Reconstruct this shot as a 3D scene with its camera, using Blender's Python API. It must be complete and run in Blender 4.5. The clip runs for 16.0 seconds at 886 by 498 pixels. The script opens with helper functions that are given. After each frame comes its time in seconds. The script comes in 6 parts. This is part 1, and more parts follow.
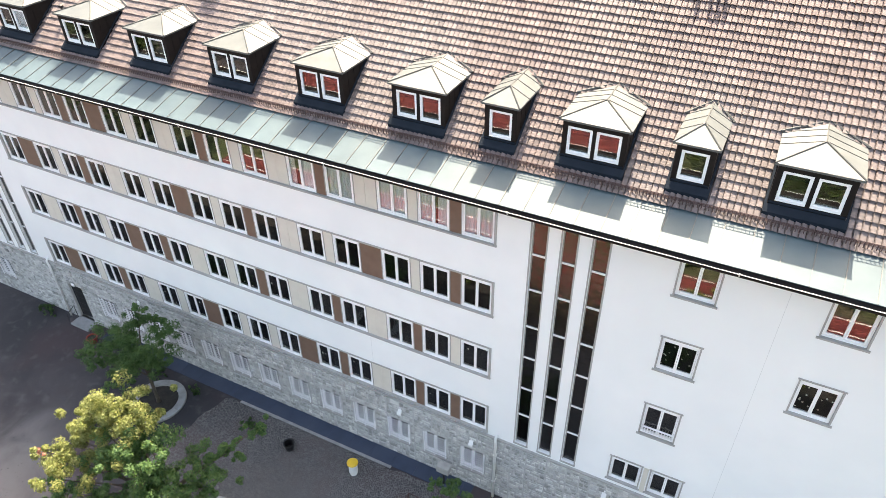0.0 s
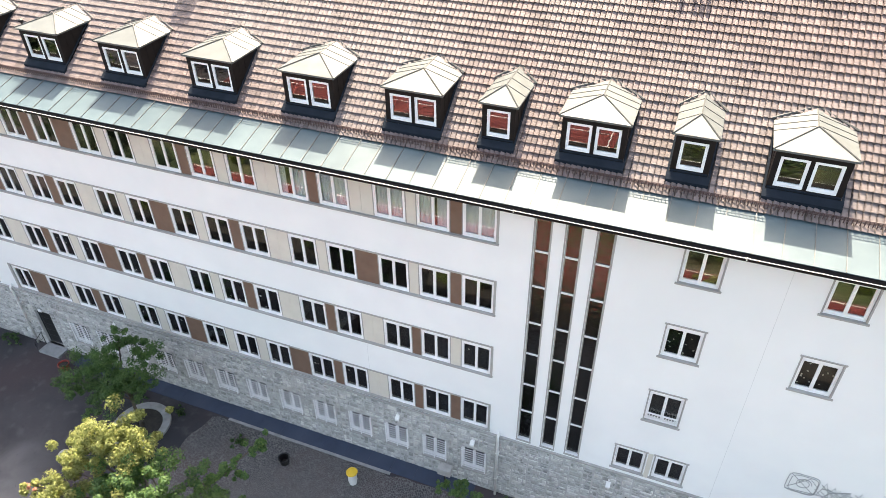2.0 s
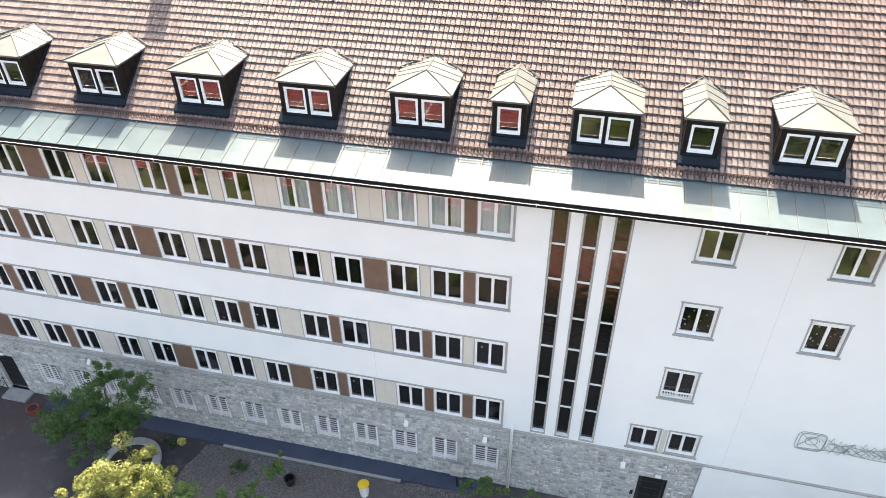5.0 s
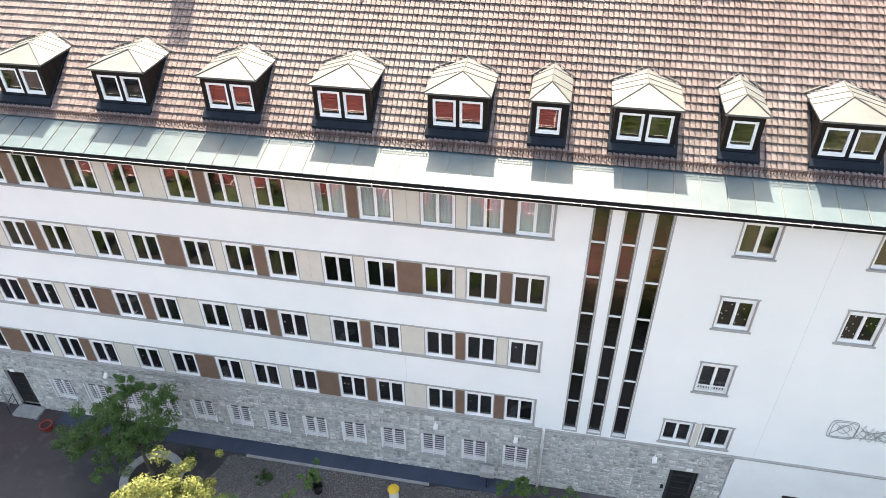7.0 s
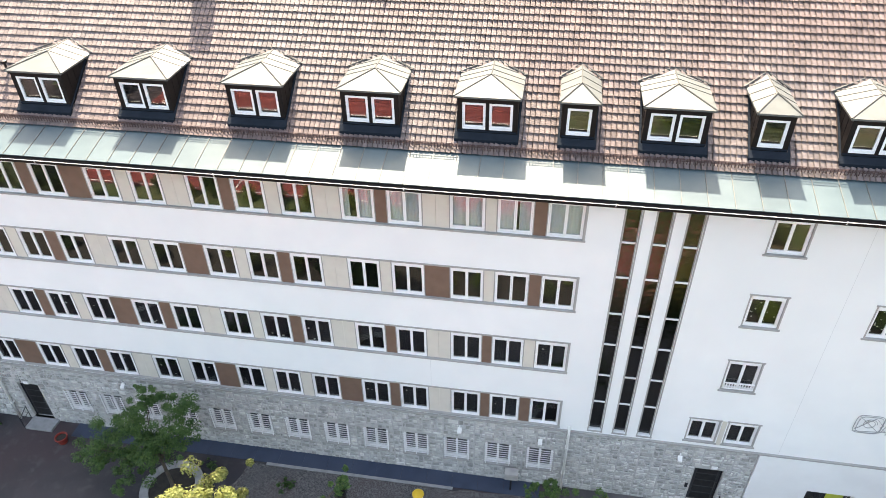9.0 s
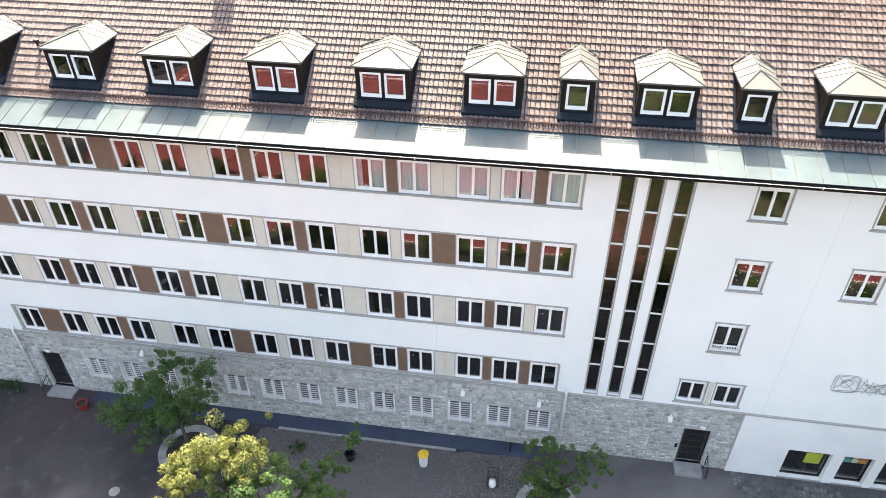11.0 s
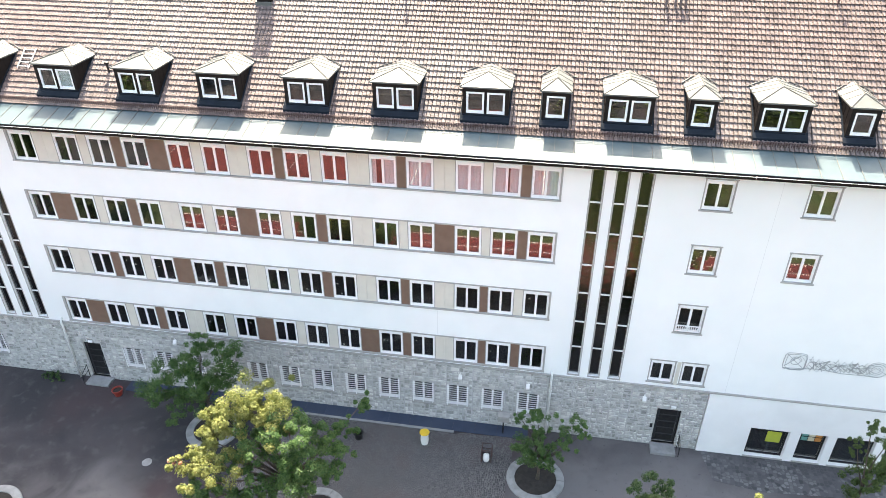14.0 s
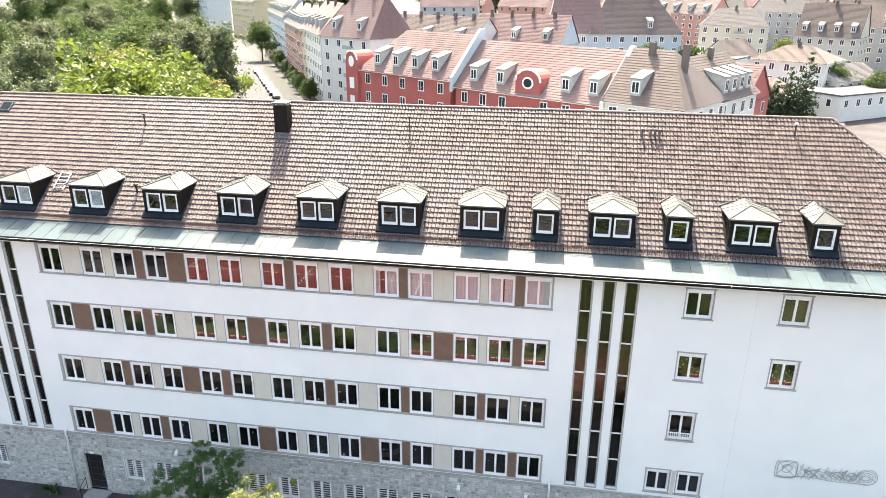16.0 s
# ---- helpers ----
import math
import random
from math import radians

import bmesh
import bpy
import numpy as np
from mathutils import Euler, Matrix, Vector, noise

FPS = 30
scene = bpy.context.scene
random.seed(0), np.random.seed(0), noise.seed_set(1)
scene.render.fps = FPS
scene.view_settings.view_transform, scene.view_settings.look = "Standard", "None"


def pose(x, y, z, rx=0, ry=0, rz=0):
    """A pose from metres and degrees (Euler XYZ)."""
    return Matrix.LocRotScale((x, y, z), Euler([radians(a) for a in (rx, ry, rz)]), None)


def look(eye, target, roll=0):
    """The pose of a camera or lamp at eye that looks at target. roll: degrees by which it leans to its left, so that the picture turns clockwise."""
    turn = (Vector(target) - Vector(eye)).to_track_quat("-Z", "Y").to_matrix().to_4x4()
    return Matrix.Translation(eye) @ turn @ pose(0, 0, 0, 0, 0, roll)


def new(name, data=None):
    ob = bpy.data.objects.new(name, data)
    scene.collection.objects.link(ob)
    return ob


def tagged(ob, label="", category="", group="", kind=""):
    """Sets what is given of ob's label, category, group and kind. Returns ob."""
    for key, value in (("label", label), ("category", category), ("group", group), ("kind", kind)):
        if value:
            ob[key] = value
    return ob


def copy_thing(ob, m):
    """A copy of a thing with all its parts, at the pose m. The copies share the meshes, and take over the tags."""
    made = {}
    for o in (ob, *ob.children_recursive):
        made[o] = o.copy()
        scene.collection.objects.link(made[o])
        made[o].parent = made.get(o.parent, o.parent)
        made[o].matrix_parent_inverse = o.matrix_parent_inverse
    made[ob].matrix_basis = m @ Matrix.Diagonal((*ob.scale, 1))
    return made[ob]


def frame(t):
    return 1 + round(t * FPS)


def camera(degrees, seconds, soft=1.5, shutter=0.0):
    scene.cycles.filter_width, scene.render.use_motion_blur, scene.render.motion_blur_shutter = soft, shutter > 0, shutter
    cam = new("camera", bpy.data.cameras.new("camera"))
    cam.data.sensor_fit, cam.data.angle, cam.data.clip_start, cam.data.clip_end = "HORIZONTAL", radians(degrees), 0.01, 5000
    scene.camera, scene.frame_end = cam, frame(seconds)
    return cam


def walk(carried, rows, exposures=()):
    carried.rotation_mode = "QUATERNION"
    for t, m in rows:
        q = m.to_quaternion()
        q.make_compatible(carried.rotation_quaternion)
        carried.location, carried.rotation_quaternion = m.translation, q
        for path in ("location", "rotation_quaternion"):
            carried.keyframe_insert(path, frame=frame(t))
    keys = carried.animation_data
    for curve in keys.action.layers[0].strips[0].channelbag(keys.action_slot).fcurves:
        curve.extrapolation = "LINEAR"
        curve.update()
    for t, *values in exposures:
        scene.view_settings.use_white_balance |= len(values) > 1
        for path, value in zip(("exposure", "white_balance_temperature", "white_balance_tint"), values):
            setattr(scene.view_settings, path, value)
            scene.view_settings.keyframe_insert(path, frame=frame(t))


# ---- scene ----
cam = camera(65.0, 16.0, soft=0.8)
PATH = [
    (0, (-0.188, 1.01, 28.09), (-0.916, 2.425, 26.88), -0.7),
    (0.5, (-0.565, 0.847, 28.088), (-1.266, 2.278, 26.878), -0.7),
    (1, (-1.008, 0.652, 28.099), (-1.663, 2.103, 26.889), -0.7),
    (1.5, (-1.433, 0.498, 28.102), (-2.057, 1.963, 26.892), -0.7),
    (2, (-1.891, 0.284, 28.094), (-2.483, 1.764, 26.885), -0.7),
    (2.5, (-2.359, 0.112, 28.112), (-2.919, 1.603, 26.903), -0.8),
    (3, (-2.821, -0.059, 28.111), (-3.348, 1.445, 26.902), -0.8),
    (3.5, (-3.305, -0.227, 28.084), (-3.797, 1.289, 26.876), -0.8),
    (6, (-6.106, -0.901, 28.085), (-6.433, 0.66, 26.88), -0.7),
    (6.5, (-6.636, -0.983, 28.068), (-6.953, 0.581, 26.863), -0.7),
    (7, (-7.17, -1.053, 28.081), (-7.477, 0.513, 26.876), -0.7),
    (7.5, (-7.668, -1.079, 28.094), (-7.951, 0.491, 26.888), -0.8),
    (8, (-8.107, -1.082, 28.125), (-8.373, 0.491, 26.919), -0.9),
    (8.5, (-8.45, -1.1, 28.106), (-8.722, 0.475, 26.904), -1.0),
    (10.8, (-8.851, -2.993, 28.224), (-9.106, -1.415, 27.022), -0.3),
    (11, (-8.789, -3.352, 28.253), (-9.043, -1.777, 27.046), -0.4),
    (11.5, (-8.591, -4.426, 28.293), (-8.847, -2.855, 27.082), -0.4),
    (12, (-8.413, -5.507, 28.297), (-8.67, -3.936, 27.085), -0.3),
    (12.5, (-8.212, -6.496, 28.265), (-8.471, -4.923, 27.057), -0.3),
    (13, (-8.065, -7.387, 28.272), (-8.327, -5.799, 27.086), -0.2),
    (13.5, (-7.944, -8.207, 28.248), (-8.211, -6.582, 27.114), -0.1),
    (14, (-7.814, -8.977, 28.165), (-8.091, -7.298, 27.114), -0.0),
    (14.5, (-7.701, -9.676, 28.151), (-7.987, -7.942, 27.196), 0.1),
    (15, (-7.611, -10.277, 28.134), (-7.902, -8.5, 27.265), 0.1),
    (15.5, (-7.57, -10.785, 28.127), (-7.865, -8.971, 27.338), 0.2),
    (16, (-7.539, -11.32, 28.164), (-7.835, -9.474, 27.452), 0.3),
]
walk(cam, [(t, look(eye, target, roll)) for t, eye, target, roll in PATH],
     [(0.0, 2.56, 8150, 9), (7.0, 2.6, 8150, 9), (11.0, 2.66, 8150, 9), (13.0, 2.85, 8100, 7), (14.5, 2.76, 7950, 7), (16.0, 2.56, 7950, 7)])

# ---- light ----
world = bpy.data.worlds.new("sky")
scene.world = world
world.use_nodes = True
_nt = world.node_tree
_sky = _nt.nodes.new("ShaderNodeTexSky")
_sky.sky_type = "NISHITA"
_sky.sun_disc = False
_sky.sun_elevation = radians(54.4)
_sky.sun_rotation = radians(-12.6)
_sky.dust_density, _sky.ozone_density = 4.0, 0.6
_nt.links.new(_sky.outputs[0], _nt.nodes["Background"].inputs[0])
_nt.nodes["Background"].inputs[1].default_value = 0.142
_sun = bpy.data.lights.new("sun", "SUN")
_sun.energy, _sun.angle, _sun.color = 3.5, radians(0.53), (1.0, 0.965, 0.93)
sun = new("sun", _sun)
sun.matrix_world = look((-10, 60, 90), (-10 + 0.32, 60 - 1.43, 90 - 2.05))

# ---- materials ----


def material(name, c1, c2=None, scale=3.0, rough=0.8, metal=0.0, bump=0.0, bscale=40.0, c3=None, big=0.25, isl=0.0, obj=0.0, spec=0.5):
    """Principled surface with variation at two scales; isl and obj tint single pieces."""
    m = bpy.data.materials.new(name)
    m.use_nodes = True
    nt = m.node_tree
    nd, ln = nt.nodes, nt.links
    b = nd["Principled BSDF"]
    b.inputs["Roughness"].default_value, b.inputs["Metallic"].default_value = rough, metal
    b.inputs["Specular IOR Level"].default_value = spec
    c2 = c2 or tuple(min(1, v * 0.85) for v in c1)
    geo = nd.new("ShaderNodeTexCoord") if not obj else None
    pos = nd.new("ShaderNodeNewGeometry")
    n1 = nd.new("ShaderNodeTexNoise")
    n1.inputs["Scale"].default_value, n1.inputs["Detail"].default_value = scale, 6
    ln.new(pos.outputs["Position"], n1.inputs["Vector"])
    r1 = nd.new("ShaderNodeValToRGB")
    r1.color_ramp.elements[0].position, r1.color_ramp.elements[1].position = 0.35, 0.68
    r1.color_ramp.elements[0].color, r1.color_ramp.elements[1].color = (*c1, 1), (*c2, 1)
    ln.new(n1.outputs["Fac"], r1.inputs["Fac"])
    col = r1.outputs["Color"]
    if c3:
        n2 = nd.new("ShaderNodeTexNoise")
        n2.inputs["Scale"].default_value, n2.inputs["Detail"].default_value = big, 4
        ln.new(pos.outputs["Position"], n2.inputs["Vector"])
        r2 = nd.new("ShaderNodeValToRGB")
        r2.color_ramp.elements[0].position, r2.color_ramp.elements[1].position = 0.45, 0.7
        ln.new(n2.outputs["Fac"], r2.inputs["Fac"])
        mx = nd.new("ShaderNodeMix")
        mx.data_type = "RGBA"
        ln.new(r2.outputs["Color"], mx.inputs["Factor"])
        ln.new(col, mx.inputs["A"])
        mx.inputs["B"].default_value = (*c3, 1)
        col = mx.outputs["Result"]
    if isl or obj:
        src = pos.outputs["Random Per Island"]
        if obj:
            info = nd.new("ShaderNodeObjectInfo")
            src = info.outputs["Random"]
        mr = nd.new("ShaderNodeMapRange")
        amount = isl or obj
        mr.inputs["To Min"].default_value, mr.inputs["To Max"].default_value = 1 - amount, 1 + amount
        ln.new(src, mr.inputs["Value"])
        hs = nd.new("ShaderNodeHueSaturation")
        ln.new(mr.outputs[0], hs.inputs["Value"])
        ln.new(col, hs.inputs["Color"])
        col = hs.outputs["Color"]
    ln.new(col, b.inputs["Base Color"])
    if bump:
        n3 = nd.new("ShaderNodeTexNoise")
        n3.inputs["Scale"].default_value, n3.inputs["Detail"].default_value = bscale, 5
        ln.new(pos.outputs["Position"], n3.inputs["Vector"])
        bp = nd.new("ShaderNodeBump")
        bp.inputs["Strength"].default_value, bp.inputs["Distance"].default_value = bump, 0.02
        ln.new(n3.outputs["Fac"], bp.inputs["Height"])
        ln.new(bp.outputs[0], b.inputs["Normal"])
    return m


def glass_material(name, tint, ior, rough=0.0, wavy=0.0):
    """A pane: clear tinted sheet with the gloss of double glazing."""
    m = bpy.data.materials.new(name)
    m.use_nodes = True
    nt = m.node_tree
    nd, ln = nt.nodes, nt.links
    out = nd["Material Output"]
    tr, gl, fr, pw, ma, mx = (nd.new("ShaderNode" + k) for k in ("BsdfTransparent", "BsdfGlossy", "LayerWeight", "Math", "Math", "MixShader"))
    tr.inputs["Color"].default_value = (*tint, 1)
    gl.inputs["Roughness"].default_value = rough
    fr.inputs["Blend"].default_value = 0.5
    r0 = ((ior - 1) / (ior + 1)) ** 2
    pw.operation, ma.operation = "POWER", "MULTIPLY_ADD"
    pw.inputs[1].default_value = 4.5
    ma.inputs[1].default_value, ma.inputs[2].default_value = 1 - r0, r0
    ln.new(fr.outputs["Facing"], pw.inputs[0])
    ln.new(pw.outputs[0], ma.inputs[0])
    if wavy:
        pos, n3, bp = nd.new("ShaderNodeNewGeometry"), nd.new("ShaderNodeTexNoise"), nd.new("ShaderNodeBump")
        n3.inputs["Scale"].default_value = 5.0
        ln.new(pos.outputs["Position"], n3.inputs["Vector"])
        bp.inputs["Strength"].default_value, bp.inputs["Distance"].default_value = wavy, 0.05
        ln.new(n3.outputs["Fac"], bp.inputs["Height"])
        ln.new(bp.outputs[0], gl.inputs["Normal"])
    ln.new(ma.outputs[0], mx.inputs["Fac"])
    ln.new(tr.outputs[0], mx.inputs[1])
    ln.new(gl.outputs[0], mx.inputs[2])
    ln.new(mx.outputs[0], out.inputs["Surface"])
    return m


def cobble_material(name, c1, c2, joint, scale, c3, centre=None):
    """Small setts: cells with pale joints, patches of another stone."""
    m = bpy.data.materials.new(name)
    m.use_nodes = True
    nt = m.node_tree
    nd, ln = nt.nodes, nt.links
    b = nd["Principled BSDF"]
    b.inputs["Roughness"].default_value = 0.75
    pos = nd.new("ShaderNodeNewGeometry")
    v, ve, n2 = nd.new("ShaderNodeTexVoronoi"), nd.new("ShaderNodeTexVoronoi"), nd.new("ShaderNodeTexNoise")
    ve.feature = "DISTANCE_TO_EDGE"
    laid = pos.outputs["Position"]
    if centre:
        # courses in rings round a centre
        off, sep0, ln2, at, mul, com = (nd.new("ShaderNode" + k) for k in ("VectorMath", "SeparateXYZ", "VectorMath", "Math", "Math", "CombineXYZ"))
        off.operation, ln2.operation, at.operation, mul.operation = "SUBTRACT", "LENGTH", "ARCTAN2", "MULTIPLY"
        off.inputs[1].default_value = centre
        ln.new(laid, off.inputs[0])
        ln.new(off.outputs[0], sep0.inputs[0])
        ln.new(off.outputs[0], ln2.inputs[0])
        ln.new(sep0.outputs[1], at.inputs[0])
        ln.new(sep0.outputs[0], at.inputs[1])
        ln.new(at.outputs[0], mul.inputs[0])
        mul.inputs[1].default_value = 3.6
        ln.new(ln2.outputs["Value"], com.inputs[0])
        ln.new(mul.outputs[0], com.inputs[1])
        laid = com.outputs[0]
    for k in (v, ve):
        k.inputs["Scale"].default_value = scale
        k.inputs["Randomness"].default_value = 0.6
        ln.new(laid, k.inputs["Vector"])
    n2.inputs["Scale"].default_value, n2.inputs["Detail"].default_value = 0.3, 5
    ln.new(pos.outputs["Position"], n2.inputs["Vector"])
    sep = nd.new("ShaderNodeSeparateColor")
    ln.new(v.outputs["Color"], sep.inputs["Color"])
    r1, r2, r3 = (nd.new("ShaderNodeValToRGB") for _ in range(3))
    r1.color_ramp.elements[0].color, r1.color_ramp.elements[1].color = (*c1, 1), (*c2, 1)
    ln.new(sep.outputs[0], r1.inputs["Fac"])
    r2.color_ramp.elements[0].position, r2.color_ramp.elements[1].position = 0.48, 0.62
    ln.new(n2.outputs["Fac"], r2.inputs["Fac"])
    r3.color_ramp.elements[0].position, r3.color_ramp.elements[1].position = 0.03, 0.12
    r3.color_ramp.elements[0].color, r3.color_ramp.elements[1].color = (1, 1, 1, 1), (0, 0, 0, 1)
    ln.new(ve.outputs["Distance"], r3.inputs["Fac"])
    m1, m2 = nd.new("ShaderNodeMix"), nd.new("ShaderNodeMix")
    m1.data_type = m2.data_type = "RGBA"
    ln.new(r2.outputs["Color"], m1.inputs["Factor"])
    ln.new(r1.outputs["Color"], m1.inputs["A"])
    m1.inputs["B"].default_value = (*c3, 1)
    ln.new(r3.outputs["Color"], m2.inputs["Factor"])
    ln.new(m1.outputs["Result"], m2.inputs["A"])
    m2.inputs["B"].default_value = (*joint, 1)
    ln.new(m2.outputs["Result"], b.inputs["Base Color"])
    bp = nd.new("ShaderNodeBump")
    bp.inputs["Strength"].default_value, bp.inputs["Distance"].default_value = 0.5, 0.02
    ln.new(ve.outputs["Distance"], bp.inputs["Height"])
    ln.new(bp.outputs[0], b.inputs["Normal"])
    return m


def yard_material(name):
    """Asphalt: dark, reddish and pale areas that fade into one another."""
    m = bpy.data.materials.new(name)
    m.use_nodes = True
    nt = m.node_tree
    nd, ln = nt.nodes, nt.links
    b = nd["Principled BSDF"]
    b.inputs["Roughness"].default_value = 0.9
    pos = nd.new("ShaderNodeNewGeometry")

    def noise(scale, detail, distortion=0.0):
        n = nd.new("ShaderNodeTexNoise")
        n.inputs["Scale"].default_value, n.inputs["Detail"].default_value, n.inputs["Distortion"].default_value = scale, detail, distortion
        ln.new(pos.outputs["Position"], n.inputs["Vector"])
        return n.outputs["Fac"]

    def ramp(src, a, z):
        mr = nd.new("ShaderNodeMapRange")
        mr.interpolation_type = "SMOOTHSTEP"
        mr.inputs["From Min"].default_value, mr.inputs["From Max"].default_value = a, z
        ln.new(src, mr.inputs["Value"])
        return mr.outputs[0]

    def math2(op, p, q):
        n = nd.new("ShaderNodeMath")
        n.operation = op
        for k, v in enumerate((p, q)):
            if isinstance(v, (int, float)):
                n.inputs[k].default_value = v
            else:
                ln.new(v, n.inputs[k])
        return n.outputs[0]

    def mix(fac, p, q):
        n = nd.new("ShaderNodeMix")
        n.data_type = "RGBA"
        ln.new(fac, n.inputs["Factor"])
        for key, v in (("A", p), ("B", q)):
            if isinstance(v, tuple):
                n.inputs[key].default_value = (*v, 1)
            else:
                ln.new(v, n.inputs[key])
        return n.outputs["Result"]
    wob = math2("MULTIPLY", math2("SUBTRACT", noise(0.35, 5, 0.8), 0.5), 9.0)

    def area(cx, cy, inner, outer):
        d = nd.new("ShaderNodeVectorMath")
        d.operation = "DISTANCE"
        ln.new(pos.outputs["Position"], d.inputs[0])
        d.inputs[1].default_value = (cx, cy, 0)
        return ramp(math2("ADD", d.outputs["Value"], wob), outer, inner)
    col = mix(ramp(noise(0.22, 6, 0.6), 0.35, 0.68), (0.026, 0.025, 0.029), (0.050, 0.045, 0.049))
    col = mix(math2("MULTIPLY", ramp(noise(0.13, 4), 0.45, 0.62), 0.7), col, (0.052, 0.034, 0.037))
    # paler areas right of centre, far left and at the right end
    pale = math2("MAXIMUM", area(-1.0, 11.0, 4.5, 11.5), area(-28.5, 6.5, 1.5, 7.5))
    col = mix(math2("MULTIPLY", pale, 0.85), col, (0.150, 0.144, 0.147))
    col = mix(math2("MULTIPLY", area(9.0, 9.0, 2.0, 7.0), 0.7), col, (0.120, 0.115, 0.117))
    # darker round area beside the slender tree
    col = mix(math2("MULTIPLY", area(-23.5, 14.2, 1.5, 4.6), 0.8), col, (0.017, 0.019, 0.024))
    col = mix(math2("MULTIPLY", ramp(noise(1.7, 6, 0.4), 0.52, 0.75), 0.4), col, (0.085, 0.082, 0.084))
    col = mix(math2("MULTIPLY", ramp(noise(6.0, 3), 0.66, 0.72), 0.35), col, (0.012, 0.012, 0.014))
    ln.new(col, b.inputs["Base Color"])
    bp = nd.new("ShaderNodeBump")
    bp.inputs["Strength"].default_value, bp.inputs["Distance"].default_value = 0.5, 0.02
    ln.new(noise(45.0, 5), bp.inputs["Height"])
    ln.new(bp.outputs[0], b.inputs["Normal"])
    return m


def leaf_material(name, c1, c2):
    m = bpy.data.materials.new(name)
    m.use_nodes = True
    nt = m.node_tree
    nd, ln = nt.nodes, nt.links
    pos, r, hs = nd.new("ShaderNodeNewGeometry"), nd.new("ShaderNodeValToRGB"), nd.new("ShaderNodeMixShader")
    r.color_ramp.elements[0].color, r.color_ramp.elements[1].color = (*c1, 1), (*c2, 1)
    ln.new(pos.outputs["Random Per Island"], r.inputs["Fac"])
    b = nd["Principled BSDF"]
    b.inputs["Roughness"].default_value = 0.55
    ln.new(r.outputs["Color"], b.inputs["Base Color"])
    tl = nd.new("ShaderNodeBsdfTranslucent")
    ln.new(r.outputs["Color"], tl.inputs["Color"])
    hs.inputs["Fac"].default_value = 0.42
    ln.new(b.outputs[0], hs.inputs[1])
    ln.new(tl.outputs[0], hs.inputs[2])
    ln.new(hs.outputs[0], nd["Material Output"].inputs["Surface"])
    return m


PLASTER = material("white_plaster", (0.80, 0.80, 0.79), (0.76, 0.765, 0.76), 0.7, 0.9, bump=0.12, bscale=60, c3=(0.73, 0.74, 0.735), big=0.12)
PLASTER_LOW = material("white_plaster_low", (0.79, 0.79, 0.78), (0.74, 0.74, 0.73), 0.9, 0.9, bump=0.12, bscale=60)
GREY_TRIM = material("grey_trim", (0.36, 0.35, 0.33), (0.30, 0.29, 0.28), 4, 0.8)
SEAM_DARK = material("dark_seam", (0.05, 0.052, 0.05), (0.04, 0.042, 0.04), 3, 0.7)
CREAM = material("cream_panel", (0.60, 0.56, 0.49), (0.56, 0.52, 0.46), 2, 0.7)
BROWN = material("brown_panel", (0.17, 0.105, 0.075), (0.145, 0.088, 0.062), 2.5, 0.65)
PVC = material("white_window_frame", (0.82, 0.82, 0.82), (0.79, 0.79, 0.80), 3, 0.4)
GLASS = glass_material("window_glass", (0.80, 0.83, 0.84), 1.92)
STAIR_GLASS = glass_material("wavy_stair_glass", (0.16, 0.18, 0.21), 1.95, 0.02, 0.3)
# near-black colour stands in for the shade inside the rooms
DARK_ROOM = material("room_gloom", (0.035, 0.039, 0.047), (0.026, 0.029, 0.036), 1.0, 0.9)
CURTAIN = material("pale_curtain", (0.80, 0.77, 0.77), (0.72, 0.70, 0.70), 6, 0.9)
MORTAR = material("stone_mortar", (0.47, 0.47, 0.45), (0.38, 0.38, 0.37), 6, 0.95, bump=0.4, bscale=30)
STONE = material("rubble_stone", (0.47, 0.465, 0.44), (0.33, 0.33, 0.32), 3.5, 0.9, bump=0.8, bscale=16, obj=0.34)
STONE_J = material("rubble_stone_wall", (0.47, 0.465, 0.44), (0.33, 0.33, 0.32), 3.5, 0.9, bump=0.8, bscale=16, isl=0.34)
TILE_TONES = dict(scale=1.6, rough=0.75, bump=0.3, bscale=30, c3=(0.136, 0.121, 0.119), big=0.11)
TILE = material("clay_roof_tile", (0.136, 0.101, 0.097), (0.091, 0.066, 0.064), obj=0.22, **TILE_TONES)
TILE_J = material("clay_roof_tiles", (0.136, 0.101, 0.097), (0.091, 0.066, 0.064), isl=0.22, **TILE_TONES)
TILE_BASE = material("roof_underlay", (0.07, 0.045, 0.04), (0.05, 0.035, 0.03), 2, 0.95)
ZINC = material("pale_zinc_sheet", (0.066, 0.098, 0.112), (0.052, 0.080, 0.094), 1.3, 0.5, 0.0, spec=0.21, bump=0.06, bscale=3, obj=0.08)
ZINC_EDGE = material("zinc_seam", (0.10, 0.105, 0.10), (0.08, 0.085, 0.08), 2, 0.6)
COPPER = material("pale_green_copper", (0.097, 0.106, 0.104), (0.077, 0.085, 0.084), 1.8, 0.5, 0.0, bump=0.08, bscale=4, spec=0.25)
GUTTER = material("brown_black_gutter", (0.010, 0.008, 0.008), (0.014, 0.011, 0.010), 3, 0.6, spec=0.15)
DORMER_DARK = material("dark_brown_cladding", (0.013, 0.010, 0.009), (0.009, 0.007, 0.0065), 3, 0.6, spec=0.15)
APRON = material("slate_blue_flashing", (0.014, 0.019, 0.027), (0.010, 0.015, 0.021), 3, 0.8, spec=0.08)
PIPE = material("white_downpipe", (0.74, 0.74, 0.72), (0.66, 0.66, 0.64), 3, 0.5)
BLACK_METAL = material("black_metal", (0.02, 0.02, 0.022), (0.03, 0.03, 0.03), 5, 0.45, 0.5)
